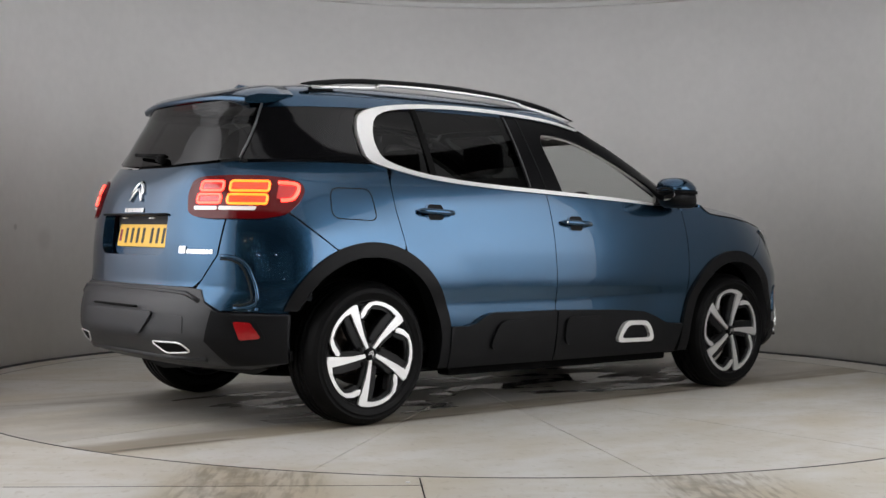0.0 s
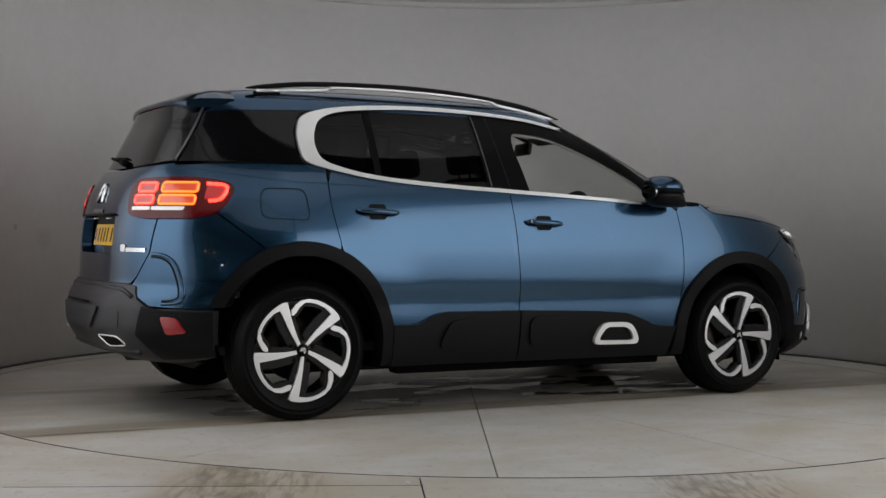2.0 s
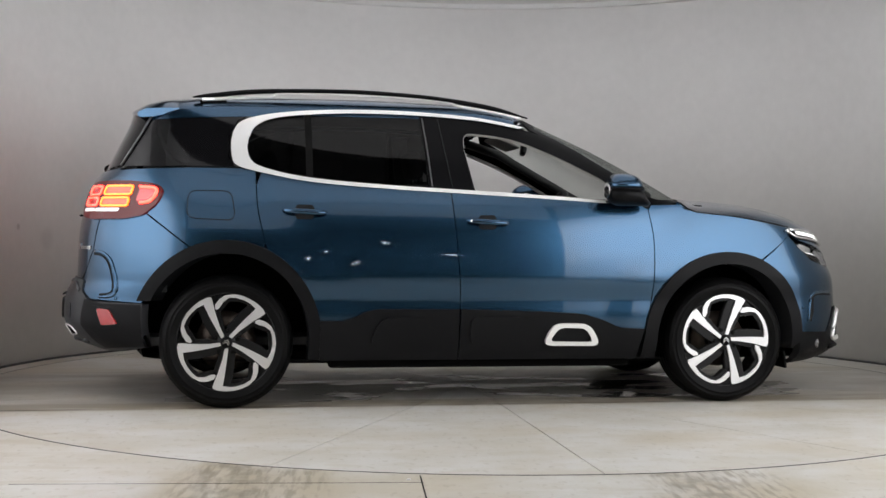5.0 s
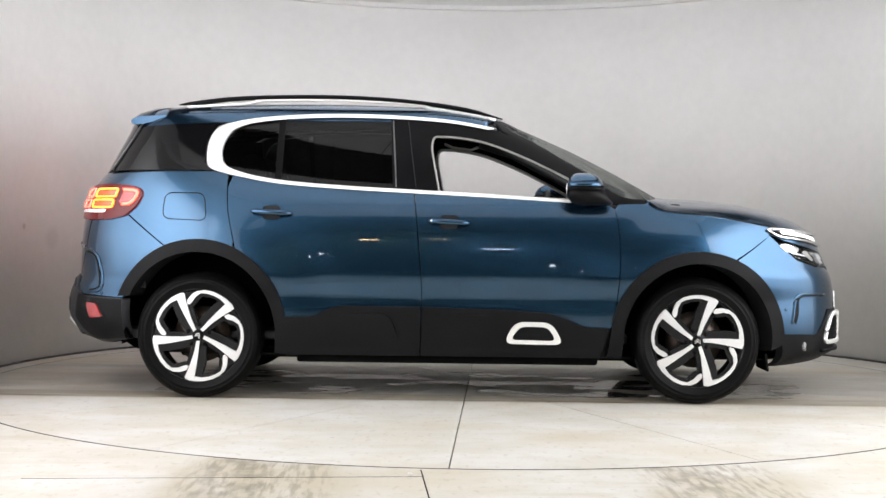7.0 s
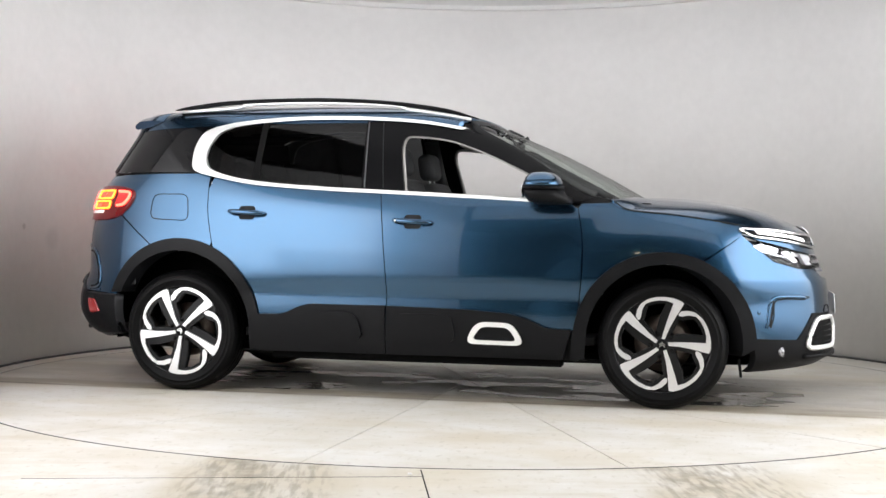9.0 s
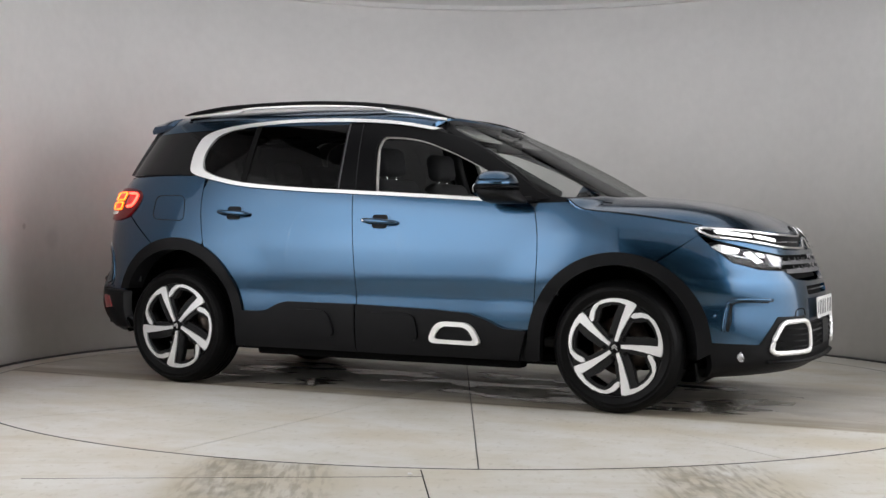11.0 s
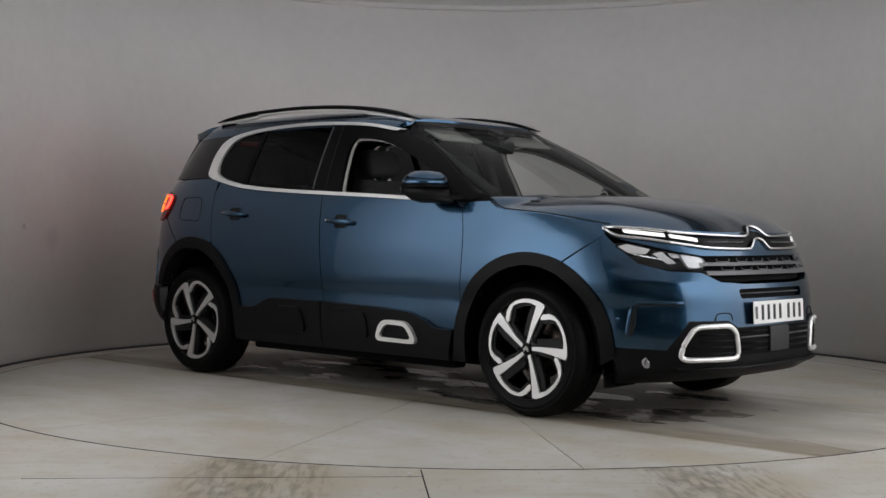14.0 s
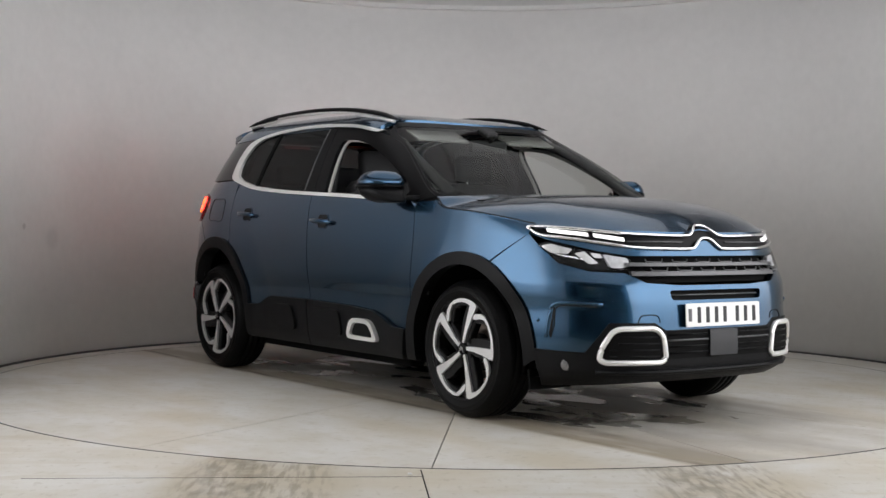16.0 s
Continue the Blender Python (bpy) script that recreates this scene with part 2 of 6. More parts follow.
def shell(outline, onto, back, grid=0.035, holes=(), crown=0.0):
    """A panel: its outline laid on a surface, with edges turned back by the vector that back(a, b) gives."""
    outline = dense(outline, grid)
    holes = [dense(h, grid) for h in holes]
    verts, edges = [], []
    for loop in [outline, *holes]:
        k = len(verts)
        verts += loop
        edges += [(k + i, k + (i + 1) % len(loop)) for i in range(len(loop))]
    x0, x1 = min(p[0] for p in outline), max(p[0] for p in outline)
    z0, z1 = min(p[1] for p in outline), max(p[1] for p in outline)
    rim = [Vector(p) for p in verts]
    nx, nz = max(1, int((x1 - x0) / grid)), max(1, int((z1 - z0) / grid))
    for i in range(1, nx):
        for j in range(1, nz):
            p = (x0 + (x1 - x0) * i / nx, z0 + (z1 - z0) * j / nz)
            if inside(p, outline) and not any(inside(p, h) for h in holes):
                q = Vector(p)
                if all((q - r).length_squared > (grid * 0.45) ** 2 for r in rim):
                    verts.append(p)
    vs, es, fs, *_ = delaunay_2d_cdt([Vector(v) for v in verts], edges, [], 0, 1e-5)
    bm = bmesh.new()
    pts = [onto(v.x, v.y) for v in vs]
    lay = bm.verts.layers.float_vector.new("true_normal")
    top = []
    e = 1e-3
    for v, p in zip(vs, pts):
        q = bm.verts.new(p)
        n = (onto(v.x + e, v.y) - onto(v.x - e, v.y)).cross(onto(v.x, v.y + e) - onto(v.x, v.y - e)).normalized()
        q[lay] = n if n.dot(back(v.x, v.y)) < 0 else -n
        top.append(q)
    used = set()
    count = {}
    for f in fs:
        c = sum((vs[i] for i in f), Vector((0, 0))) / len(f)
        if inside(c, outline) and not any(inside(c, h) for h in holes):
            try:
                bm.faces.new([top[i] for i in f])
            except ValueError:
                continue
            used.update(f)
            for i in range(len(f)):
                e = (f[i], f[(i + 1) % len(f)])
                count[e] = 1
    for v in [top[i] for i in range(len(vs)) if i not in used]:
        bm.verts.remove(v)
    # edges turned back, on vertices of their own so that the edge stays crisp
    dup, deep = {}, {}
    for a, b in [e for e in count if (e[1], e[0]) not in count]:
        for i in (a, b):
            if i not in dup:
                dup[i] = bm.verts.new(pts[i])
                deep[i] = bm.verts.new(pts[i] + back(vs[i].x, vs[i].y))
        bm.faces.new((dup[b], dup[a], deep[a], deep[b]))
    bm.normal_update()
    # outward: against the way back
    f0 = max((f for f in bm.faces), key=lambda f: f.calc_area())
    mid = sum((back(v.x, v.y) for v in vs[:40]), Vector())
    tot = sum(((f.normal * f.calc_area()) for f in bm.faces if len(f.verts) == 3), Vector())
    if tot.dot(mid) > 0:
        bmesh.ops.reverse_faces(bm, faces=bm.faces[:])
    return bm


def inward_side(s, d):
    return lambda a, b: Vector((0, -s * d, 0))


def inward_nose(d):
    return lambda a, b: Vector((-d * math.cos(a), -d * math.sin(a), 0))


def inward_tail(d):
    return lambda a, b: Vector((d * math.cos(a), -d * math.sin(a), 0))


def box(bm, sx, sy, sz, m=None, bevel=0.0):
    g = bmesh.ops.create_cube(bm, size=1.0)
    bmesh.ops.scale(bm, vec=(sx, sy, sz), verts=g["verts"])
    if bevel:
        edges = list({e for v in g["verts"] for e in v.link_edges})
        r = bmesh.ops.bevel(bm, geom=edges, offset=bevel, segments=3, affect="EDGES", profile=0.5)
        vs = r["verts"] if len(r["verts"]) >= 8 else g["verts"]
        vs = list({v for f in r["faces"] for v in f.verts} | {v for v in vs if v.is_valid} | {v for v in g["verts"] if v.is_valid})
    else:
        vs = g["verts"]
    if m is not None:
        bmesh.ops.transform(bm, matrix=m, verts=vs)
    return vs


def slab(name, mat, parent, size, m, bevel=0.01, label=""):
    bm = bmesh.new()
    box(bm, *size, m, bevel)
    return part(name, bm, mat, parent, label, smooth=False)


def lathe(profile, n=64, axis="Y", closed=False):
    """Turned about the axis: profile of (radius, along)."""
    bm = bmesh.new()
    rings = []
    for i in range(n):
        a = 2 * math.pi * i / n
        c, s = math.cos(a), math.sin(a)
        rings.append([bm.verts.new((r * c, h, r * s) if axis == "Y" else (r * c, r * s, h)) for r, h in profile])
    m = len(profile)
    for i in range(n):
        A, B = rings[i], rings[(i + 1) % n]
        for k in range(m if closed else m - 1):
            j = (k + 1) % m
            bm.faces.new((A[k], A[j], B[j], B[k]))
    bmesh.ops.remove_doubles(bm, verts=bm.verts[:], dist=1e-5)
    bmesh.ops.recalc_face_normals(bm, faces=bm.faces[:])
    return bm


def tube(pts, radius, n=8, flat=1.0, closed=False):
    """A rod along points in space."""
    bm = bmesh.new()
    rings = []
    P = [Vector(p) for p in pts]
    m = len(P)
    for i, p in enumerate(P):
        if closed:
            d = (P[(i + 1) % m] - P[i - 1]).normalized()
        else:
            d = (P[min(i + 1, m - 1)] - P[max(i - 1, 0)]).normalized()
        up = Vector((0, 0, 1)) if abs(d.z) < 0.95 else Vector((1, 0, 0))
        a = d.cross(up).normalized()
        b = a.cross(d)
        rings.append([bm.verts.new(p + a * radius * math.cos(2 * math.pi * k / n) + b * radius * flat * math.sin(2 * math.pi * k / n)) for k in range(n)])
    for i in range(m if closed else m - 1):
        A, B = rings[i], rings[(i + 1) % m]
        for k in range(n):
            bm.faces.new((A[k], A[(k + 1) % n], B[(k + 1) % n], B[k]))
    if not closed:
        bm.faces.new(rings[0][::-1])
        bm.faces.new(rings[-1])
    bmesh.ops.recalc_face_normals(bm, faces=bm.faces[:])
    return bm


def prism(outline, h0, h1, bevel=0.0, m=None):
    """A flat outline (x, z) pushed along y from h0 to h1."""
    bm = bmesh.new()
    a = [bm.verts.new((p[0], h0, p[1])) for p in outline]
    b = [bm.verts.new((p[0], h1, p[1])) for p in outline]
    k = len(outline)
    bm.faces.new(a)
    bm.faces.new(b[::-1])
    for i in range(k):
        bm.faces.new((a[i], b[i], b[(i + 1) % k], a[(i + 1) % k]))
    bmesh.ops.recalc_face_normals(bm, faces=bm.faces[:])
    if bevel:
        bmesh.ops.bevel(bm, geom=[e for e in bm.edges if abs(e.verts[0].co.y - e.verts[1].co.y) < 1e-6], offset=bevel, segments=2, affect="EDGES")
    if m is not None:
        bmesh.ops.transform(bm, matrix=m, verts=bm.verts[:])
    return bm


# ---- the studio ----
WALL_C, WALL_R, WALL_H, TOP_H = Vector((0.1, 0.1, 0)), 3.19, 2.89, 3.5
TABLE_R = 2.965


def floor_material(name, table):
    """Pale sealed concrete with warm streaks, grey scuffs and damp patches."""
    m = material(name, (0.70, 0.688, 0.655), 0.42)
    nt = m.node_tree
    b = nt.nodes["Principled BSDF"]
    co = nt.nodes.new("ShaderNodeTexCoord")

    def noise_fac(scale, lo, hi, stretch=(1, 1, 1), detail=6):
        mp = nt.nodes.new("ShaderNodeMapping")
        mp.inputs["Scale"].default_value = stretch
        n = nt.nodes.new("ShaderNodeTexNoise")
        n.inputs["Scale"].default_value = scale
        n.inputs["Detail"].default_value = detail
        r = nt.nodes.new("ShaderNodeMapRange")
        r.inputs["From Min"].default_value, r.inputs["From Max"].default_value = lo, hi
        nt.links.new(co.outputs["Object"], mp.inputs[0])
        nt.links.new(mp.outputs[0], n.inputs["Vector"])
        nt.links.new(n.outputs["Fac"], r.inputs["Value"])
        return r.outputs["Result"]

    def band(axis, mid, half, soft):
        sep = nt.nodes.new("ShaderNodeSeparateXYZ")
        nt.links.new(co.outputs["Object"], sep.inputs[0])
        d = nt.nodes.new("ShaderNodeMath")
        d.operation = "SUBTRACT"
        d.inputs[1].default_value = mid
        nt.links.new(sep.outputs[axis], d.inputs[0])
        ab = nt.nodes.new("ShaderNodeMath")
        ab.operation = "ABSOLUTE"
        nt.links.new(d.outputs[0], ab.inputs[0])
        r = nt.nodes.new("ShaderNodeMapRange")
        r.inputs["From Min"].default_value, r.inputs["From Max"].default_value = half + soft, half
        nt.links.new(ab.outputs[0], r.inputs["Value"])
        return r.outputs["Result"]

    def times(a, k):
        t = nt.nodes.new("ShaderNodeMath")
        t.operation = "MULTIPLY"
        nt.links.new(a, t.inputs[0])
        if isinstance(k, float):
            t.inputs[1].default_value = k
        else:
            nt.links.new(k, t.inputs[1])
        return t.outputs[0]

    def layer(base, fac, colour):
        mx = nt.nodes.new("ShaderNodeMix")
        mx.data_type = "RGBA"
        if base is None:
            mx.inputs[6].default_value = (0.58, 0.568, 0.535, 1)
        else:
            nt.links.new(base, mx.inputs[6])
        mx.inputs[7].default_value = (*colour, 1)
        nt.links.new(fac, mx.inputs[0])
        return mx.outputs[2]

    c = layer(None, times(noise_fac(1.6, 0.40, 0.68, (1, 1.7, 1)), 0.65), (0.46, 0.425, 0.345))
    c = layer(c, times(noise_fac(60, 0.4, 0.8), 0.12), (0.30, 0.28, 0.25))
    c = layer(c, times(noise_fac(0.9, 0.47, 0.66, (1, 2, 1)), 0.55), (0.47, 0.405, 0.29))
    # fine scratches, dull spots and brown specks
    c = layer(c, times(noise_fac(7, 0.50, 0.66, (1, 1.2, 1), 9), 0.32), (0.44, 0.395, 0.30))
    c = layer(c, times(noise_fac(30, 0.59, 0.67, (1, 0.5, 1), 8), 0.32), (0.30, 0.26, 0.19))
    rough = None
    if table:
        # the tyres' dirty lanes, a dark drip line, and damp patches under the car
        c = layer(c, times(times(band(1, -0.84, 0.11, 0.05), noise_fac(8, 0.20, 0.48, (0.3, 1, 1))), 0.85), (0.25, 0.205, 0.135))
        c = layer(c, times(times(band(1, -0.93, 0.012, 0.02), noise_fac(5, 0.40, 0.55, (0.3, 1, 1))), 0.9), (0.08, 0.065, 0.05))
        c = layer(c, times(times(band(1, 0.68, 0.13, 0.05), noise_fac(8, 0.32, 0.62, (0.22, 1, 1))), 0.5), (0.33, 0.29, 0.22))
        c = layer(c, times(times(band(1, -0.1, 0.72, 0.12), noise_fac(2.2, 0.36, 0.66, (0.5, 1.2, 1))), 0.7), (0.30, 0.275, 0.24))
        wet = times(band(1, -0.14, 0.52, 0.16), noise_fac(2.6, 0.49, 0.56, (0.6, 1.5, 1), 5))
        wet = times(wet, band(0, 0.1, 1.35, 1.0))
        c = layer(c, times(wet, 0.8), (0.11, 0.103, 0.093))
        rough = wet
    else:
        for mid, half in ((-1.04, 0.26), (0.70, 0.24)):
            near = times(band(0, mid, half, 0.16), noise_fac(5, 0.34, 0.60, (1, 0.30, 1)))
            c = layer(c, times(near, 0.75), (0.40, 0.35, 0.25))
            c = layer(c, times(times(band(0, mid, half * 0.85, 0.1), noise_fac(38, 0.46, 0.62, (1, 0.14, 1))), 0.65), (0.19, 0.155, 0.10))
            c = layer(c, times(times(band(0, mid - 0.08, half * 0.35, 0.08), noise_fac(16, 0.42, 0.62, (1, 0.5, 1))), 0.6), (0.17, 0.15, 0.115))
        c = layer(c, times(noise_fac(3.0, 0.56, 0.66, (0.4, 2.2, 1)), 0.45), (0.42, 0.37, 0.28))
    nt.links.new(c, b.inputs["Base Color"])
    rr = nt.nodes.new("ShaderNodeMapRange")
    rr.inputs["To Min"].default_value, rr.inputs["To Max"].default_value = 0.45, 0.05
    if rough is not None:
        nt.links.new(rough, rr.inputs["Value"])
        nt.links.new(rr.outputs[0], b.inputs["Roughness"])
    return m


FLOOR = floor_material("pale_sealed_concrete", False)
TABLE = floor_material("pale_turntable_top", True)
WALL = material("off_white_wall_paint", (0.85, 0.84, 0.83), 0.85, grain=0.025, grain_scale=14, stain=0.06, stain_scale=0.9)


def smudge(m, place, radius, strength):
    """A rubbed grey mark of its own place and size on a wall."""
    nt = m.node_tree
    b = nt.nodes["Principled BSDF"]
    source = b.inputs["Base Color"].links[0].from_socket
    co = nt.nodes.new("ShaderNodeTexCoord")
    far = nt.nodes.new("ShaderNodeVectorMath")
    far.operation = "DISTANCE"
    far.inputs[1].default_value = place
    nt.links.new(co.outputs["Object"], far.inputs[0])
    r = nt.nodes.new("ShaderNodeMapRange")
    r.interpolation_type = "SMOOTHSTEP"
    r.inputs["From Min"].default_value, r.inputs["From Max"].default_value = radius, radius * 0.3
    r.inputs["To Max"].default_value = strength
    nt.links.new(far.outputs["Value"], r.inputs["Value"])
    mx = nt.nodes.new("ShaderNodeMix")
    mx.data_type = "RGBA"
    mx.inputs[7].default_value = (0.20, 0.19, 0.185, 1)
    nt.links.new(r.outputs[0], mx.inputs[0])
    nt.links.new(source, mx.inputs[6])
    nt.links.new(mx.outputs[2], b.inputs["Base Color"])


smudge(WALL, (-2.875, 1.26, 0.85), 0.11, 0.12)
smudge(WALL, (-2.98, 0.93, 0.93), 0.03, 0.32)
DARKCEIL = material("dark_ceiling_paint", (0.03, 0.03, 0.032), 0.8, grain=0.05)
MOUTH_GLOW = glow("translucent_mouth_ceiling", (0.99, 0.985, 1.01), 0.55, (0.7, 0.7, 0.7))
CEIL = material("white_ceiling_paint", (0.85, 0.85, 0.85), 0.8, grain=0.02)
HALL = material("dark_hall_paint", (0.012, 0.013, 0.015), 0.8, grain=0.1)
STEEL = material("table_edge_steel", (0.10, 0.10, 0.10), 0.5, 0.6, grain=0.1)


def make_floor():
    bm = bmesh.new()
    n = 160
    inner = [bm.verts.new(((TABLE_R + 0.007) * math.cos(2 * math.pi * i / n), (TABLE_R + 0.007) * math.sin(2 * math.pi * i / n), 0)) for i in range(n)]
    low = [bm.verts.new((v.co.x, v.co.y, -0.06)) for v in inner]

    def edge_point(i):
        a = 2 * math.pi * i / n
        c, s = math.cos(a), math.sin(a)
        k = min(9 / abs(c) if abs(c) > 1e-6 else 99, (13 if s < 0 else 6) / abs(s) if abs(s) > 1e-6 else 99)
        return (c * k, s * k, 0)
    outer = [bm.verts.new(edge_point(i)) for i in range(n)]
    for i in range(n):
        j = (i + 1) % n
        bm.faces.new((inner[i], outer[i], outer[j], inner[j]))
        bm.faces.new((low[i], inner[i], inner[j], low[j]))
    bm.faces.new(low)
    bmesh.ops.recalc_face_normals(bm, faces=bm.faces[:])
    ob = part("floor", bm, FLOOR, None, smooth=False)
    tagged(ob, "pale sealed concrete studio floor with brown tyre stains", "floor", kind="structure")
    slab("joint", BLACK, ob, (0.005, 2.2, 0.002), pose(-0.39, -4.08, 0.0005, 0, 0, 1.0), 0.0)
    slab("joint", STEEL, ob, (1.5, 0.002, 0.0015), pose(-1.15, -3.13, 0.0005, 0, 0, 1.5), 0.0)
    slab("stud", CEIL, ob, (0.016, 0.012, 0.006), pose(-0.455, -3.061, 0.002), 0.002, "small white plastic stud set in the floor")
    return ob


def make_turntable():
    root = tagged(new("turntable"), "round motorised car turntable with fourteen pale wedge plates", "turntable")
    root.empty_display_size = 0.2
    part("drum", lathe([(0.001, -0.012), (TABLE_R - 0.004, -0.012), (TABLE_R - 0.004, -0.055), (0.001, -0.055)], 128, "Z"), STEEL, root, "dark steel drum under the plates", False)
    part("edge_ring", lathe([(TABLE_R - 0.006, -0.02), (TABLE_R - 0.006, 0.0006), (TABLE_R, 0.0006), (TABLE_R, -0.02)], 160, "Z", True), STEEL, root, "thin dark steel rim", False)
    step = 360 / 14
    for i in range(14):
        a0, a1 = -91.5 + i * step, -91.5 + (i + 1) * step
        bm = bmesh.new()
        k = 10
        gap = 0.003
        # the joint keeps one width from the middle to the rim
        mid = radians((a0 + a1) / 2)
        off = gap / math.sin(radians(step / 2))
        ring = [(off * math.cos(mid), off * math.sin(mid))]
        for j in range(k + 1):
            a = radians(a0 + step * j / k)
            side_gap = gap if j == 0 else (-gap if j == k else 0)
            r = TABLE_R - 0.007
            ring.append((r * math.cos(a) - side_gap * math.sin(a), r * math.sin(a) + side_gap * math.cos(a)))
        top = [bm.verts.new((x, y, 0)) for x, y in ring]
        bot = [bm.verts.new((x, y, -0.011)) for x, y in ring]
        bm.faces.new(top)
        for j in range(len(ring)):
            q = (j + 1) % len(ring)
            bm.faces.new((top[j], bot[j], bot[q], top[q]))
        bmesh.ops.recalc_face_normals(bm, faces=bm.faces[:])
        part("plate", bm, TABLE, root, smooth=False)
    return root


def make_walls():
    # drum wall with the mouth that faces the camera, its flanks, and the dark hall in which the camera stands
    half = 69
    bm = bmesh.new()
    n = 96
    cols = []
    for i in range(n + 1):
        a = radians(-90 + half + (360 - 2 * half) * i / n)
        cols.append([bm.verts.new(WALL_C + Vector((r * math.cos(a), r * math.sin(a), z))) for r, z in ((WALL_R, 0), (WALL_R, TOP_H), (WALL_R + 0.12, TOP_H), (WALL_R + 0.12, 0))])
    for A, B in zip(cols, cols[1:]):
        for k in range(4):
            bm.faces.new((A[k], A[(k + 1) % 4], B[(k + 1) % 4], B[k]))
    bm.faces.new(cols[0])
    bm.faces.new(cols[-1][::-1])
    bmesh.ops.recalc_face_normals(bm, faces=bm.faces[:])
    w = part("wall_round", bm, WALL, None)
    for e in w.data.polygons:
        e.use_smooth = abs(e.normal.z) < 0.5 and len(e.vertices) == 4
    tagged(w, "curved seamless off-white studio wall", "wall", kind="structure")
    mouth = WALL_C + Vector((WALL_R * math.sin(radians(half)), -WALL_R * math.cos(radians(half)), 0))
    lid = part("ceiling", lathe([(0.001, TOP_H), (WALL_R + 0.14, TOP_H), (WALL_R + 0.14, TOP_H + 0.1), (0.001, TOP_H + 0.1)], 96, "Z"), DARKCEIL, None, smooth=False)
    lid.location = (WALL_C.x, WALL_C.y, 0.001)
    tagged(lid, "flat dark ceiling over the turntable", "ceiling", kind="structure")
    ob = slab("ceiling_mouth", MOUTH_GLOW, None, (6.5, 4.6, 0.1), pose(0.06, mouth.y - 2.25, TOP_H + 0.155), 0.0)
    tagged(ob, "translucent faintly glowing ceiling over the drive-in opening", "ceiling", kind="structure")
    head = slab("wall_header", WALL, None, (4.8, 0.1, 0.8), pose(0, -5.5, 3.1), 0.0)
    tagged(head, "off-white header over the far end of the mouth", "wall", kind="structure")
    y0, y1 = -5.56, -12.6
    for name, size, m in (("wall_hall_west", (0.1, y0 - y1, 3.6), pose(-5.5, (y0 + y1) / 2, 1.8)), ("wall_hall_east", (0.1, y0 - y1, 3.6), pose(5.5, (y0 + y1) / 2, 1.8)), ("wall_hall_back", (11.1, 0.1, 3.6), pose(0, y1 - 0.05, 1.8)),
                          ("wall_hall_front_west", (2.9, 0.1, 3.6), pose(-4.03, y0 - 0.06, 1.8)), ("wall_hall_front_east", (2.9, 0.1, 3.6), pose(4.03, y0 - 0.06, 1.8))):
        tagged(slab(name, HALL, None, size, m, 0.0), "dark painted wall of the hall", "wall", kind="structure")
    tagged(slab("ceiling_hall", HALL, None, (11.2, y0 - y1 + 0.2, 0.1), pose(0, (y0 + y1) / 2 - 0.1, 3.66), 0.0), "dark ceiling of the hall", "ceiling", kind="structure")
    tagged(slab("hall_carpet", HALL, None, (10.8, y0 - y1 - 0.2, 0.006), pose(0, (y0 + y1) / 2 - 0.1, 0.004), 0.0), "dark floor covering in the hall", "floor", kind="structure")


PANEL = (6.0, 4.2, 0.70)


def make_light_wall(s):
    """A tall unseen wall of glowing panels added beside the mouth, facing the car."""
    a, b = (Vector((3.06, -1.06, 0)) if s > 0 else Vector((-2.895, -0.52, 0))), Vector((s * 2.50, -5.5, 0))
    way = (b - a).normalized()
    root = tagged(new("light_wall"), "tall unseen wall of glowing panels, added to light car and walls", "studio light", group="light walls")
    turn = math.degrees(math.atan2(way.y, way.x))
    root.matrix_basis = pose(a.x, a.y, 0, 0, 0, turn)
    length = (b - a).length
    inner = 1 if s < 0 else -1
    part("backing", prism([(0, 0), (0, TOP_H), (length, TOP_H), (length, 0)], -inner * 0.02, -inner * 0.12), CEIL, root, "white painted backing board", False)
    n = 5
    for i in range(n):
        x0, x1 = length * i / n + 0.002, length * (i + 1) / n - 0.002
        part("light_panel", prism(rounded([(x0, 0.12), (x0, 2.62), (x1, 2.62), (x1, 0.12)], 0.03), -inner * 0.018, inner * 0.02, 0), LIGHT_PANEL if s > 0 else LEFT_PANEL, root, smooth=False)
    return root


# falloff painted into the glow to soften reflections: fades at ends, head and foot
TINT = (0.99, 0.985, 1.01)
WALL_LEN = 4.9


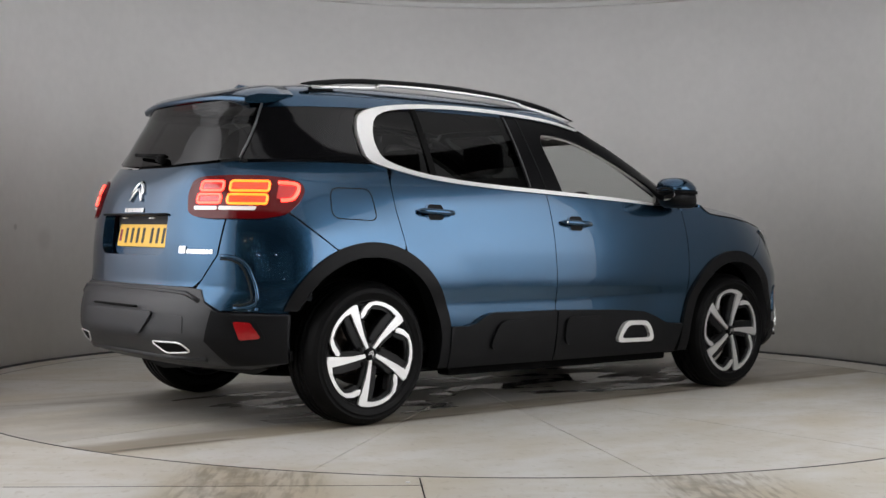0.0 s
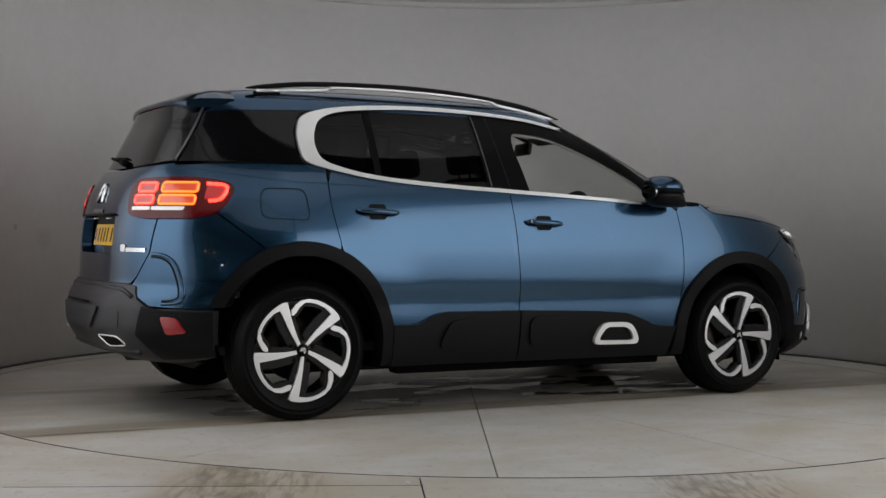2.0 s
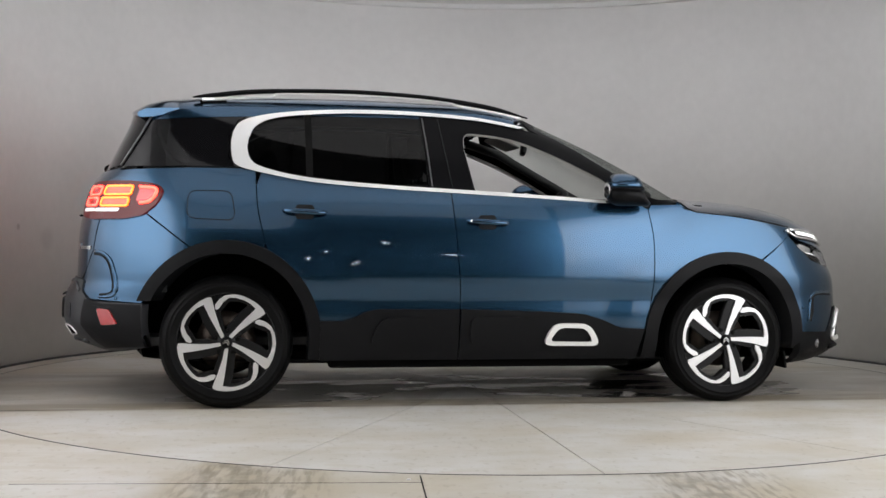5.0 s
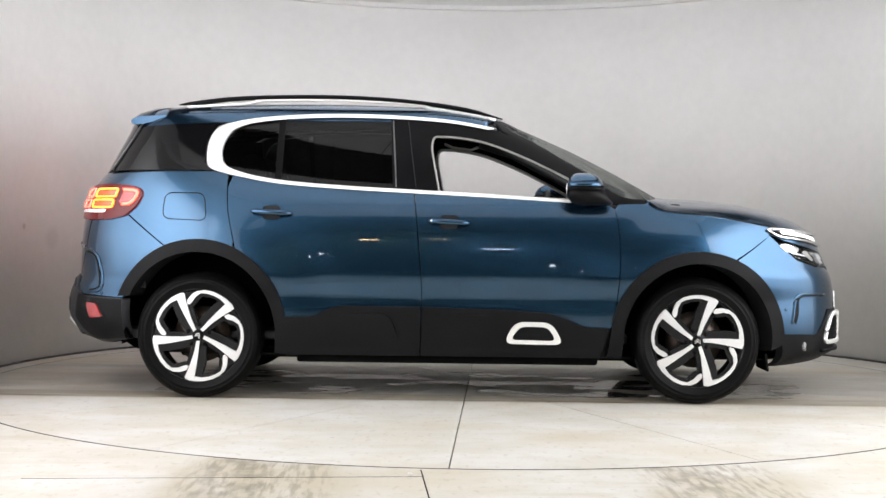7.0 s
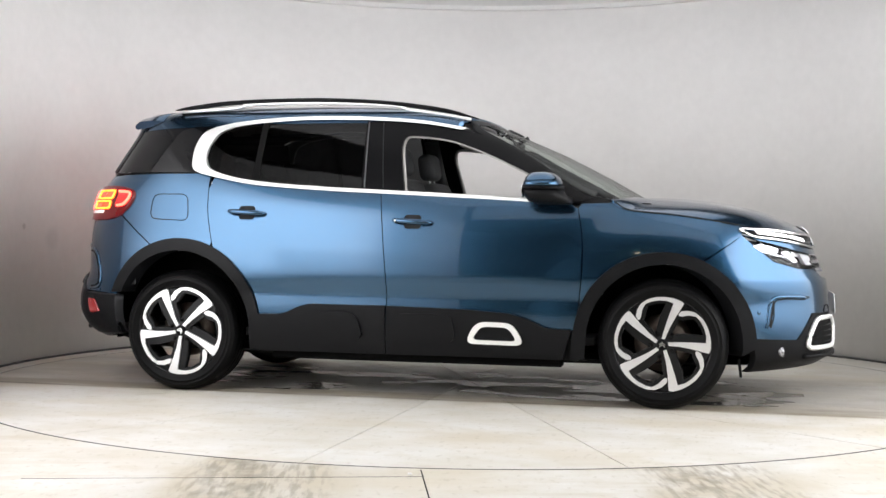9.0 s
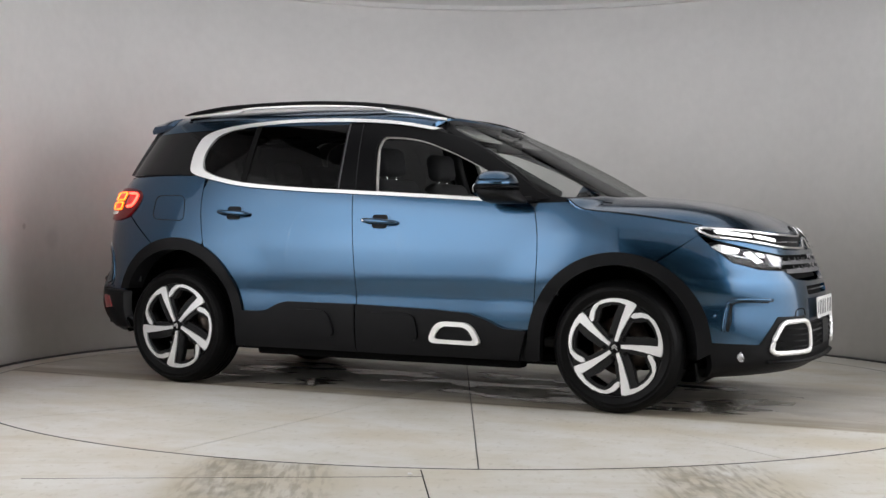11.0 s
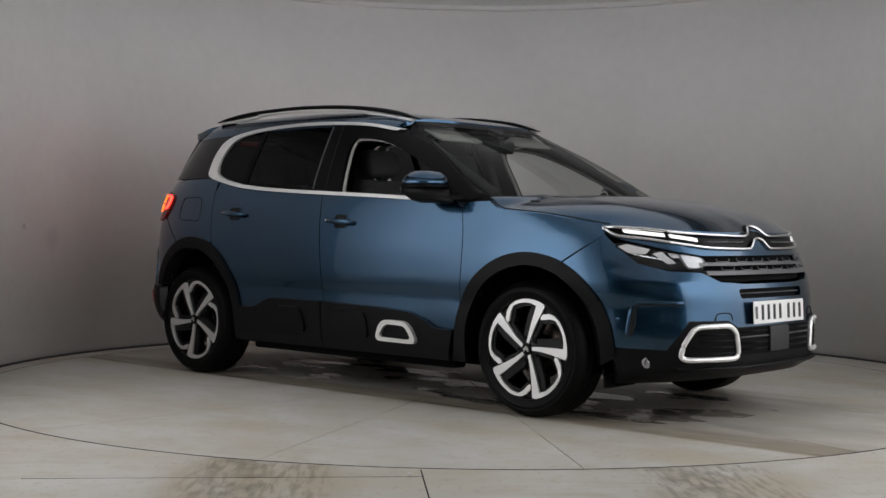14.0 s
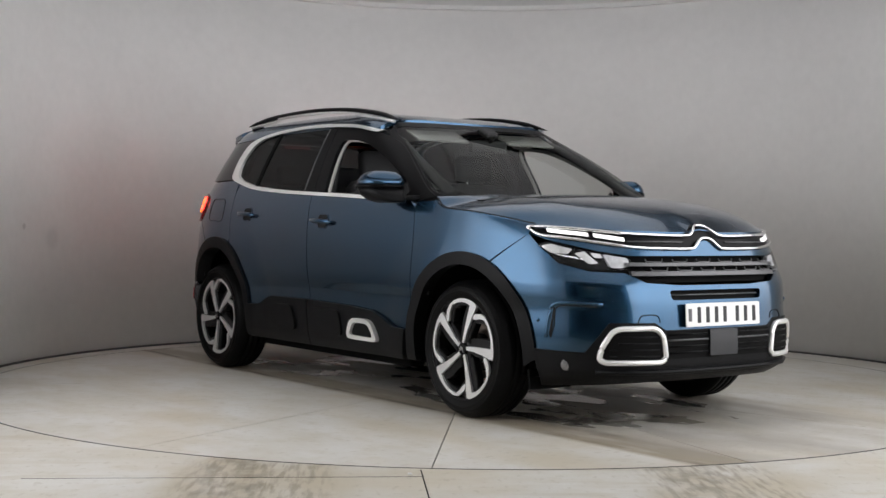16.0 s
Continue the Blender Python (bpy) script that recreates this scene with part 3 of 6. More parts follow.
def graded_glow(name, strength, along):
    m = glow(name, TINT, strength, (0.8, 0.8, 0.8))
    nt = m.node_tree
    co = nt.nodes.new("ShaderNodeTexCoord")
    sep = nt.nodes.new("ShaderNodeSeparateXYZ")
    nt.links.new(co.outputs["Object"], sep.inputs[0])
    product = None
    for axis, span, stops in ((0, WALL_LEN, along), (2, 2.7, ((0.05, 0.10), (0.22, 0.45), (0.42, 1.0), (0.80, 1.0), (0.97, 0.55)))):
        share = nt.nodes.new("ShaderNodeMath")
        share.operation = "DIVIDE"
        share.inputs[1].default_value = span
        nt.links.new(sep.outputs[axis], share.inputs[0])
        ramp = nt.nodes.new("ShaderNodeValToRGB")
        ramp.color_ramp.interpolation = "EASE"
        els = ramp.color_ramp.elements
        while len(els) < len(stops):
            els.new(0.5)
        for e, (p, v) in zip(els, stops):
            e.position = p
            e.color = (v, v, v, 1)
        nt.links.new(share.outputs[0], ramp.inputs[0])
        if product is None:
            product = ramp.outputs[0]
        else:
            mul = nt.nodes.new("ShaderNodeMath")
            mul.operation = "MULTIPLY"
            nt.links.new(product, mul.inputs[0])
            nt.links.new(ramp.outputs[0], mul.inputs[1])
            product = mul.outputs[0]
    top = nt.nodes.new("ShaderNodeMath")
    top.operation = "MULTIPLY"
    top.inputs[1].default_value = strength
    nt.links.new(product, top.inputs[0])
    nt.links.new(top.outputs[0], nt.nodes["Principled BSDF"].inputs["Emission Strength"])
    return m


# right wall strongest towards the hall, left wall strongest midway
LIGHT_PANEL = graded_glow("glowing_panel", PANEL[0], ((0.0, 0.62), (0.2, 0.76), (0.4, 0.86), (0.65, 0.95), (0.9, 1.0)))
LEFT_PANEL = graded_glow("glowing_panel_dimmed", PANEL[1], ((0.0, 0.14), (0.16, 0.66), (0.33, 1.0), (0.52, 1.05), (0.66, 1.0), (0.80, 0.20)))


def make_wall_foot():
    bm = bmesh.new()
    cols = []
    for i in range(97):
        a = radians(-90 + 69.3 + (360 - 138.6) * i / 96)
        cols.append([bm.verts.new((r * math.cos(a), r * math.sin(a), z)) for r, z in ((WALL_R - 0.011, 0.0005), (WALL_R - 0.011, 0.010), (WALL_R - 0.001, 0.014), (WALL_R - 0.001, 0.0005))])
    for A, B in zip(cols, cols[1:]):
        for k in range(4):
            bm.faces.new((A[k], A[(k + 1) % 4], B[(k + 1) % 4], B[k]))
    bm.faces.new(cols[0])
    bm.faces.new(cols[-1][::-1])
    bmesh.ops.recalc_face_normals(bm, faces=bm.faces[:])
    n = part("wall_foot", bm, STEEL, None, smooth=False)
    n.location = (WALL_C.x, WALL_C.y, 0)
    tagged(n, "dark dirty joint along the foot of the curved wall", "skirting", kind="structure")


def make_cove():
    n = part("wall_cove", lathe([(WALL_R + 0.0, WALL_H - 0.035), (WALL_R - 0.03, WALL_H - 0.03), (WALL_R - 0.05, WALL_H), (WALL_R, WALL_H)], 128, "Z", True), CEIL, None, smooth=False)
    n.location = (WALL_C.x, WALL_C.y, 0)
    tagged(n, "white painted cove under the ceiling", "cove", kind="structure")


def make_fill_ceiling():
    """Unseen glow added to brighten walls and floor, in wedge panels under the round ceiling."""
    root = tagged(new("fill_ceiling"), "unseen round glowing ceiling added to brighten walls and floor", "ceiling light")
    root.location = (WALL_C.x, WALL_C.y, TOP_H - 0.03)
    lit = glow("ceiling_fill_glow", TINT, PANEL[2], (0.8, 0.8, 0.8))
    n, r = 16, 2.45
    for i in range(n):
        a0, a1 = 2 * math.pi * (i + 0.004) / n, 2 * math.pi * (i + 0.996) / n
        ring = [(0.02 * math.cos((a0 + a1) / 2), 0.02 * math.sin((a0 + a1) / 2))] + [(r * math.cos(a0 + (a1 - a0) * k / 8), r * math.sin(a0 + (a1 - a0) * k / 8)) for k in range(9)]
        bm = bmesh.new()
        top = [bm.verts.new((x, y, 0.028)) for x, y in ring]
        bot = [bm.verts.new((x, y, 0)) for x, y in ring]
        bm.faces.new(top)
        bm.faces.new(bot[::-1])
        for k in range(len(ring)):
            q = (k + 1) % len(ring)
            bm.faces.new((top[k], bot[k], bot[q], top[q]))
        bmesh.ops.recalc_face_normals(bm, faces=bm.faces[:])
        part("light_panel", bm, lit, root, smooth=False)
    return root


def make_hall_lamps():
    """Small lamps far off in the dark hall, which show as points on the paint."""
    warm = glow("warm_lamp", (1.0, 0.75, 0.45), 60.0, (0.8, 0.7, 0.5))
    cool = glow("cool_lamp", (0.9, 0.95, 1.0), 70.0, (0.8, 0.8, 0.8))
    for x, y, z, w, mat in ((-2.6, -12.565, 2.6, 0.30, warm), (-1.4, -12.565, 2.7, 0.22, warm), (-0.4, -12.565, 1.9, 0.5, cool), (1.1, -12.565, 1.6, 0.07, cool), (2.4, -12.565, 2.4, 0.10, cool), (-3.4, -12.565, 1.2, 0.07, cool), (3.6, -12.565, 1.3, 0.3, cool), (0.5, -12.565, 0.8, 0.06, cool), (1.9, -12.565, 0.9, 0.06, cool)):
        root = tagged(new("hall_lamp"), "small lit lamp on the wall of the dark hall", "lamp", group="hall lamps")
        root.location = (x, y, z)
        slab("lamp_body", STEEL, root, (w + 0.04, 0.06, 0.10), pose(0, -0.02, 0), 0.01)
        slab("lamp_glass", mat, root, (w, 0.02, 0.05), pose(0, 0.022, 0), 0.004)


# ---- the car ----
AXLE = 1.365
WHEEL_R, HUB_Z = 0.345, 0.345


def car_root():
    ob = new("car")
    return tagged(ob, "blue metallic five-door SUV with black cladding and silver trim", "car")


ARCH = {1: (AXLE, 0.35, 0.475, 0.484, 0.405, 0.418), -1: (-AXLE, 0.35, 0.487, 0.525, 0.425, 0.455)}


def body_shell(car):
    """Dark inner shell that shows in the gaps between the panels, in the wheel arches and underneath."""
    bm = bmesh.new()
    zs = [0.24, 0.30, 0.42, 0.60, 0.80, 0.98, 1.04]
    rows = []
    n = 120
    for z in zs:
        ring = []
        for i in range(n):
            a = 2 * math.pi * i / n
            # walk along the outline: both sides and both ends
            t = i / n
            if t < 0.5:
                x = -2.0 + 3.98 * (t / 0.5)
                s = -1
            else:
                x = 1.98 - 3.98 * ((t - 0.5) / 0.5)
                s = 1
            zz = min(z, 0.88) if x > 1.0 else z
            ring.append((x, s * max(0.03, body_y(x, zz) - 0.03), zz))
        rows.append([bm.verts.new(p) for p in ring])
    for A, B in zip(rows, rows[1:]):
        for i in range(n):
            j = (i + 1) % n
            c = (A[i].co + B[i].co + A[j].co + B[j].co) / 4
            wheel = any(((c.x - k * AXLE) / 0.47) ** 2 + ((c.z - 0.35) / 0.50) ** 2 < 1 for k in (1, -1))
            if not wheel:
                bm.faces.new((A[i], A[j], B[j], B[i]))
    bm.faces.new(rows[0][::-1])
    bmesh.ops.recalc_face_normals(bm, faces=bm.faces[:])
    part("inner_shell", bm, SEAM, car, "black unlit inner shell behind the panels")
    # liners: half drums inside the arches
    for k in (1, -1):
        for s in (1, -1):
            cx, cz, ao, bo, ai, bi = ARCH[k]
            bm = bmesh.new()
            pts = arc(cx, cz, ai + 0.03, bi + 0.03, -8, 188, 28)
            A = [bm.verts.new((x, s * min(0.885, body_y(x, max(z, 0.30)) - 0.012), z)) for x, z in pts]
            B = [bm.verts.new((x, s * 0.50, z)) for x, z in pts]
            for i in range(len(pts) - 1):
                bm.faces.new((A[i], A[i + 1], B[i + 1], B[i]))
            bm.faces.new(B)
            part("arch_liner", bm, LINING, car, "black felt wheel arch liner", False)


def panels(car):
    cx, cz, ao, bo, ai, bi = ARCH[1]
    rx, rz, rao, rbo, rai, rbi = ARCH[-1]
    P = {}
    for s in (-1, 1):
        # front fender, laid round the nose
        edge = [(0.915, 0.43)] + curve2([(0.926, 0.55), (0.9405, 0.72), (0.9385, 0.91), (0.9135, 1.06)], 4) + [(0.93, 1.086), (1.07, 1.090)]
        top = curve2([(1.085, 1.092), (1.17, 1.050), (1.42, 1.025), (1.60, 1.000), (1.775, 0.968)], 5)
        out = edge + top + [(1.765, 0.925), (1.575, 0.795)] + arc(cx, cz, ao - 0.02, bo - 0.02, 66, 168, 20)
        nose_out = [(s * nose_at(x, z), z) for x, z in out]
        P["fender", s] = part("front_wing", shell(nose_out, nose(), inward_nose(0.02), 0.03), PAINT, car)
        # doors
        belt_r = curve2([(-0.190, 1.137), (-0.48, 1.152), (-0.79, 1.172), (-1.00, 1.195), (-1.19, 1.232)], 4)
        out = belt_r + curve2([(-1.2165, 1.16), (-1.2085, 1.04), (-1.1835, 0.92), (-1.169, 0.855)], 4) + arc(rx, rz, rao - 0.02, rbo - 0.02, 63, 8, 14) + [(-0.87, 0.41), (-0.145, 0.41)] + curve2([(-0.1425, 0.51), (-0.1445, 0.65), (-0.1715, 0.96)], 4)
        P["rear_door", s] = part("rear_door", shell(out, side(s), inward_side(s, 0.02)), PAINT, car)
        out = [(-0.139, 0.41)] + [(0.90, 0.41)] + curve2([(0.921, 0.55), (0.9355, 0.72), (0.9335, 0.91), (0.9085, 1.06)], 4) + [(0.86, 1.092)] + curve2([(0.65, 1.094), (0.33, 1.112), (0.02, 1.127), (-0.185, 1.136)], 4) + curve2([(-0.1665, 0.96), (-0.1395, 0.65), (-0.1375, 0.51)], 4)
        P["front_door", s] = part("front_door", shell(out, side(s), inward_side(s, 0.02)), PAINT, car)
        # rear quarter, laid round the tail
        out = [(-1.222, 1.235)] + curve2([(-1.2215, 1.16), (-1.2135, 1.04), (-1.1885, 0.92), (-1.174, 0.86)], 4) + arc(rx, rz, rao - 0.02, rbo - 0.02, 67, 108, 14) + [(-1.56, 0.842), (-1.80, 1.03), (-1.76, 1.10), (-1.78, 1.17), (-1.97, 1.17)] + [(-1.95, 1.235), (-1.6, 1.248), (-1.30, 1.248)]
        P["quarter", s] = part("rear_quarter", shell([(s * tail_at(x, z), z) for x, z in out], tail(), inward_tail(0.02), 0.03), PAINT, car)
        # painted corner of the rear bumper
        out = [(s * tail_at(-1.565, 0.838), 0.838)] + [(s * tail_at(x, z), z) for x, z in arc(rx, rz, rao - 0.02, rbo - 0.02, 113, 155, 12)] + [(s * tail_at(-1.80, 0.545), 0.545)] + [(s * tail_y(0.68, 0.56), 0.56), (s * tail_y(0.625, 0.598), 0.598), (s * tail_y(0.555, 0.656), 0.656), (s * tail_y(0.582, 0.695), 0.695), (s * tail_y(0.647, 0.81), 0.81), (s * tail_y(0.662, 1.0), 1.0)] + [(s * tail_at(-1.804, 1.022), 1.022)]
        P["corner", s] = part("rear_bumper_corner", shell(out, tail(), inward_tail(0.02), 0.03), PAINT, car)
        # wheel arch cladding
        front = arc(cx, cz, ao, bo, -2, 170, 36) + [(0.872, 0.25), (0.95, 0.25)] + arc(cx, cz, ai, bi, 172, -8, 36)
        P["arch_f", s] = part("wheel_arch_trim", shell([(s * nose_at(x, z), z) for x, z in front], nose(0.016), inward_nose(0.09), 0.03), PLASTIC, car, "matt black plastic wheel arch trim")
        rear = arc(rx, rz, rao, rbo, 157, 8, 36) + [(-0.872, 0.25), (-0.945, 0.25)] + arc(rx, rz, rai, rbi, 5, 153, 36)
        P["arch_r", s] = part("wheel_arch_trim", shell([(s * tail_at(x, z), z) if x < -1.05 else (s * math.atan2(body_y(x, z), REAR_C - x), z) for x, z in rear], tail(0.016), inward_tail(0.09), 0.03), PLASTIC, car, "matt black plastic wheel arch trim")
        # lower door cladding
        out = [(-0.885, 0.455), (-0.77, 0.455)] + curve2([(-0.72, 0.465), (-0.65, 0.50), (-0.59, 0.517)], 4) + [(-0.146, 0.517), (-0.15, 0.245), (-0.885, 0.245)]
        part("door_cladding", shell(out, side(s, 0.022), inward_side(s, 0.03), 0.03), PLASTIC, car, "matt black lower door cladding")
        out = [(-0.136, 0.517), (0.33, 0.505)] + curve2([(0.55, 0.49), (0.66, 0.455), (0.74, 0.42), (0.80, 0.413)], 4) + [(0.885, 0.41), (0.835, 0.245), (-0.142, 0.245)]
        part("door_cladding", shell(out, side(s, 0.022), inward_side(s, 0.03), 0.03), PLASTIC, car, "matt black lower door cladding")
        # raised bumps on the cladding, the front one with a silver frame
        part("side_bump", shell(rounded([(-0.63, 0.325), (-0.565, 0.475), (-0.31, 0.478), (-0.265, 0.325)], 0.06), side(s, 0.038), inward_side(s, 0.03), 0.025), PLASTIC, car)
        part("side_bump", shell(rounded([(-0.085, 0.325), (-0.085, 0.478), (0.235, 0.475), (0.255, 0.325)], 0.05), side(s, 0.036), inward_side(s, 0.03), 0.025), PLASTIC, car)
        ring_o = rounded([(0.308, 0.322), (0.368, 0.443), (0.572, 0.440), (0.638, 0.318)], 0.055)
        ring_i = rounded([(0.345, 0.344), (0.398, 0.418), (0.550, 0.415), (0.596, 0.340)], 0.035)
        fr = part("bump_frame", shell(ring_o, side(s, 0.046), inward_side(s, 0.04), 0.012, [ring_i]), CHROME, car, "satin silver frame on the side bump")
        part("insert", shell(ring_i, side(s, 0.028), inward_side(s, 0.01), 0.03), PLASTIC, fr)
        # silver band round the side windows
        outer = curve2([(0.675, 1.093), (0.33, 1.112), (-0.18, 1.136), (-0.48, 1.150), (-0.79, 1.170), (-1.00, 1.192), (-1.19, 1.228)], 5) + curve2([(-1.275, 1.248), (-1.33, 1.275), (-1.347, 1.34), (-1.343, 1.42), (-1.305, 1.495), (-1.19, 1.54), (-0.99, 1.570), (-0.74, 1.586), (-0.49, 1.588), (-0.24, 1.578), (0.01, 1.556), (0.265, 1.512)], 5)
        inner = curve2([(0.22, 1.503), (0.01, 1.538), (-0.24, 1.558), (-0.49, 1.566), (-0.74, 1.564), (-0.99, 1.546), (-1.13, 1.523), (-1.215, 1.482), (-1.256, 1.41), (-1.262, 1.34), (-1.232, 1.280), (-1.14, 1.244), (-1.00, 1.214), (-0.79, 1.190), (-0.48, 1.170), (-0.18, 1.156), (0.33, 1.130), (0.67, 1.107)], 5)
        part("window_band", shell(outer + inner, cabin_side(s, 0.018), inward_side(s, 0.03), 0.02), CHROME, car, "satin silver band round the side windows")
        out = [(x, roof_edge(x) - 0.048) for x in (-1.80, -1.6, -1.3, -0.9, -0.4, 0.0, 0.2)] + [(x, roof_edge(x) + 0.003) for x in (0.2, 0.0, -0.4, -0.9, -1.3, -1.6, -1.80)]
        part("roof_side", shell(out, cabin_side(s, 0.004), inward_side(s, 0.02), 0.04), PAINT, car)
        glasshouse_side(car, s)
    return P


def glasshouse_side(car, s):
    out = rounded([(-0.955, 1.213), (-1.14, 1.242), (-1.232, 1.280), (-1.262, 1.34), (-1.256, 1.41), (-1.212, 1.482), (-1.13, 1.523), (-0.955, 1.55)], 0.01)
    part("quarter_pane", shell(out, cabin_side(s, 0.002), inward_side(s, 0.005), 0.04), PRIVACY, car, "dark tinted rear quarter pane")
    out = [(-0.925, 1.21), (-0.79, 1.194), (-0.48, 1.170), (-0.30, 1.163), (-0.325, 1.548), (-0.49, 1.560), (-0.74, 1.558), (-0.925, 1.545)]
    part("rear_door_pane", shell(out, cabin_side(s, 0.002), inward_side(s, 0.005), 0.04), PRIVACY, car, "dark tinted rear door pane")
    part("divider", shell([(-0.958, 1.205), (-0.958, 1.553), (-0.922, 1.553), (-0.922, 1.205)], cabin_side(s, 0.008), inward_side(s, 0.02), 0.04), BLACK, car)
    # black frame: B pillar, door frame, A pillar
    out = [(-0.305, 1.155), (-0.33, 1.556), (-0.24, 1.556)] + curve2([(0.01, 1.536), (0.21, 1.507), (0.475, 1.424), (0.715, 1.277), (0.87, 1.17), (0.97, 1.115)], 5) + [(0.86, 1.09), (0.67, 1.10), (0.33, 1.125), (-0.17, 1.152)]
    hole = rounded([(-0.055, 1.142), (-0.105, 1.40, 0.05), (-0.09, 1.468, 0.07), (0.05, 1.462, 0.1), (0.20, 1.436, 0.1), (0.42, 1.352, 0.1), (0.64, 1.245, 0.05), (0.795, 1.158), (0.74, 1.103)], 0.02)
    part("door_frame", shell(out, cabin_side(s, 0.006), inward_side(s, 0.05), 0.035, [hole]), GLOSS_BLACK, car, "gloss black window pillars and frame")
    part("gap_crease_line", tube(on(cabin_side(s, 0.0065), curve2([(-0.176, 1.150), (-0.205, 1.35), (-0.232, 1.548)], 4)), 0.0035, 5), SEAM, car)
    part("pillar_edge", tube(on(cabin_side(s, 0.0065), curve2([(-0.288, 1.168), (-0.302, 1.36), (-0.318, 1.548)], 4)), 0.0045, 5), GREY_BAR, car, "satin edge of the rear door glass")
    loop = [cabin_side(s, -0.03)(a, b) for a, b in dense(hole, 0.03)]
    part("window_seal", tube(loop, 0.011, 6, closed=True), TRIM_GREY, car, "pale rubber seal in the lowered front window")
    # dark glass round the rear pillar
    out = [(-1.30, 1.255), (-1.36, 1.30), (-1.36, 1.42), (-1.31, 1.51), (-1.25, 1.535), (-1.5, 1.548)]
    ph = [(s * math.atan2(cabin_y(x, z), REAR_C - x), z) for x, z in out] + [(s * (tail_y(y, z, cabin_y) - 0.004), z) for y, z in ((0.52, 1.552), (0.60, 1.256))] + [(s * math.atan2(cabin_y(-1.6, 1.256), 0.6), 1.256)]
    part("rear_pillar_pane", shell(ph, cabin_tail(0.002), inward_tail(0.01), 0.035), PILLAR_GLASS, car, "gloss black glazed rear pillar")


def roof_and_bonnet(car):
    n = 0.06
    out = [(-1.86, -1), (-1.5, -1), (0.0, -1), (0.20, -1), (0.27, -0.8), (0.315, -0.4), (0.325, 0), (0.315, 0.4), (0.27, 0.8), (0.20, 1), (0, 1), (-1.5, 1), (-1.86, 1)]
    part("roof", shell([(max(a, -1.72), b) for a, b in out], roof_top(), lambda a, b: Vector((0, 0, -0.025)), n), PAINT, car)
    # spoiler: a thick lip at the rear edge of the roof
    bm = bmesh.new()
    rows = []
    m = 30
    for i in range(m + 1):
        v = -1 + 2 * i / m
        xb = -1.885 + 0.045 * abs(v) ** 3
        zt = 1.578 - 0.022 * abs(v) ** 3
        side_y = cabin_y(-1.62, 1.55) + 0.001

        def w(x):
            return v * (side_y - 1.5 * max(0.0, -1.62 - x) ** 2)

        def crest(x):
            return roof_top()(x, v * 0.985).z + 0.003
        rows.append([bm.verts.new(p) for p in ((-1.62, w(-1.62) * 0.985, crest(-1.62) - 0.002), (-1.70, w(-1.70), crest(-1.70)), (-1.79, w(-1.79), (crest(-1.72) + zt) / 2 + 0.008), (xb + 0.012, w(-1.85), zt + 0.004), (xb - 0.001, w(-1.86), zt - 0.006), (xb + 0.002, w(-1.86), zt - 0.022), (xb + 0.016, w(-1.85), zt - 0.030), (-1.76, w(-1.76), zt - 0.030), (-1.62, w(-1.62) * 0.97, 1.556))])
    for A, B in zip(rows, rows[1:]):
        for k in range(9):
            bm.faces.new((A[k], A[(k + 1) % 9], B[(k + 1) % 9], B[k]))
    for row in (rows[0], rows[-1][::-1]):
        bm.faces.new([bm.verts.new(v.co) for v in row])
    bmesh.ops.recalc_face_normals(bm, faces=bm.faces[:])
    part("roof_spoiler", bm, PAINT, car, "blue roof spoiler over the rear window")
    # windscreen and its black surround, rear window
    out = [(-0.955, 1.09), (-0.945, 1.30), (-0.94, 1.50), (-0.86, 1.563), (0.86, 1.563), (0.94, 1.50), (0.945, 1.30), (0.955, 1.09)]
    inner = rounded([(-0.905, 1.12), (-0.90, 1.535), (0.90, 1.535), (0.905, 1.12)], 0.05)
    back = lambda a, b: Vector((-0.012, 0, -0.006))
    part("screen_surround", shell(out, cabin_front(), back, 0.05, [inner]), GLOSS_BLACK, car, "black band round the windscreen")
    part("windscreen", shell(inner, cabin_front(-0.002), lambda a, b: Vector((-0.004, 0, -0.002)), 0.06), CLEAR, car, "clear raked windscreen")
    zt = 1.545
    out = [(tail_y(y, z, cabin_y), z) for y, z in ((-0.60, 1.262), (-0.53, zt), (0.53, zt), (0.60, 1.262), (0.45, 1.248), (0.2, 1.238), (-0.2, 1.238), (-0.45, 1.248))]
    part("rear_window", shell(out, cabin_tail(0.004), inward_tail(0.006), 0.035), REAR_GLASS, car, "dark tinted rear window")
    # bonnet
    bm = bmesh.new()
    rows = []

    def lip(v):
        y = 0.785 * v
        z = 0.940 + 0.026 * abs(v) ** 3 + 0.016 * math.exp(-(y / 0.065) ** 2)
        p = nose()(nose_y(y, z), z)
        return p.x - 0.004, z
    lips = [lip(-1 + 2 * j / 40) for j in range(41)]
    for i in range(33):
        t = i / 32
        row = []
        for j in range(41):
            v = -1 + 2 * j / 40
            x0 = 1.20 - 0.12 * abs(v) ** 4
            x1, z1 = lips[j]
            x = x0 + (x1 - x0) * t
            xe = 1.08 + (1.785 - 1.08) * t
            ze = bonnet_edge(xe) + 0.004
            ye = body_y(xe, ze) - 0.004
            if t > 0.7:
                ye += (0.785 - ye) * ((t - 0.7) / 0.3) ** 2
            crease = 0.006 * math.exp(-((abs(v) - 0.66) / 0.05) ** 2) * (1 - t)
            z = ze + (bonnet_mid(x) - ze) * (1 - abs(v) ** 2.8) + crease
            zend = 0.976 + (bonnet_mid(x1) - 0.976) * (1 - abs(v) ** 2.8)
            z += (z1 - zend) * t ** 5
            row.append(bm.verts.new((x, v * ye, z)))
        rows.append(row)
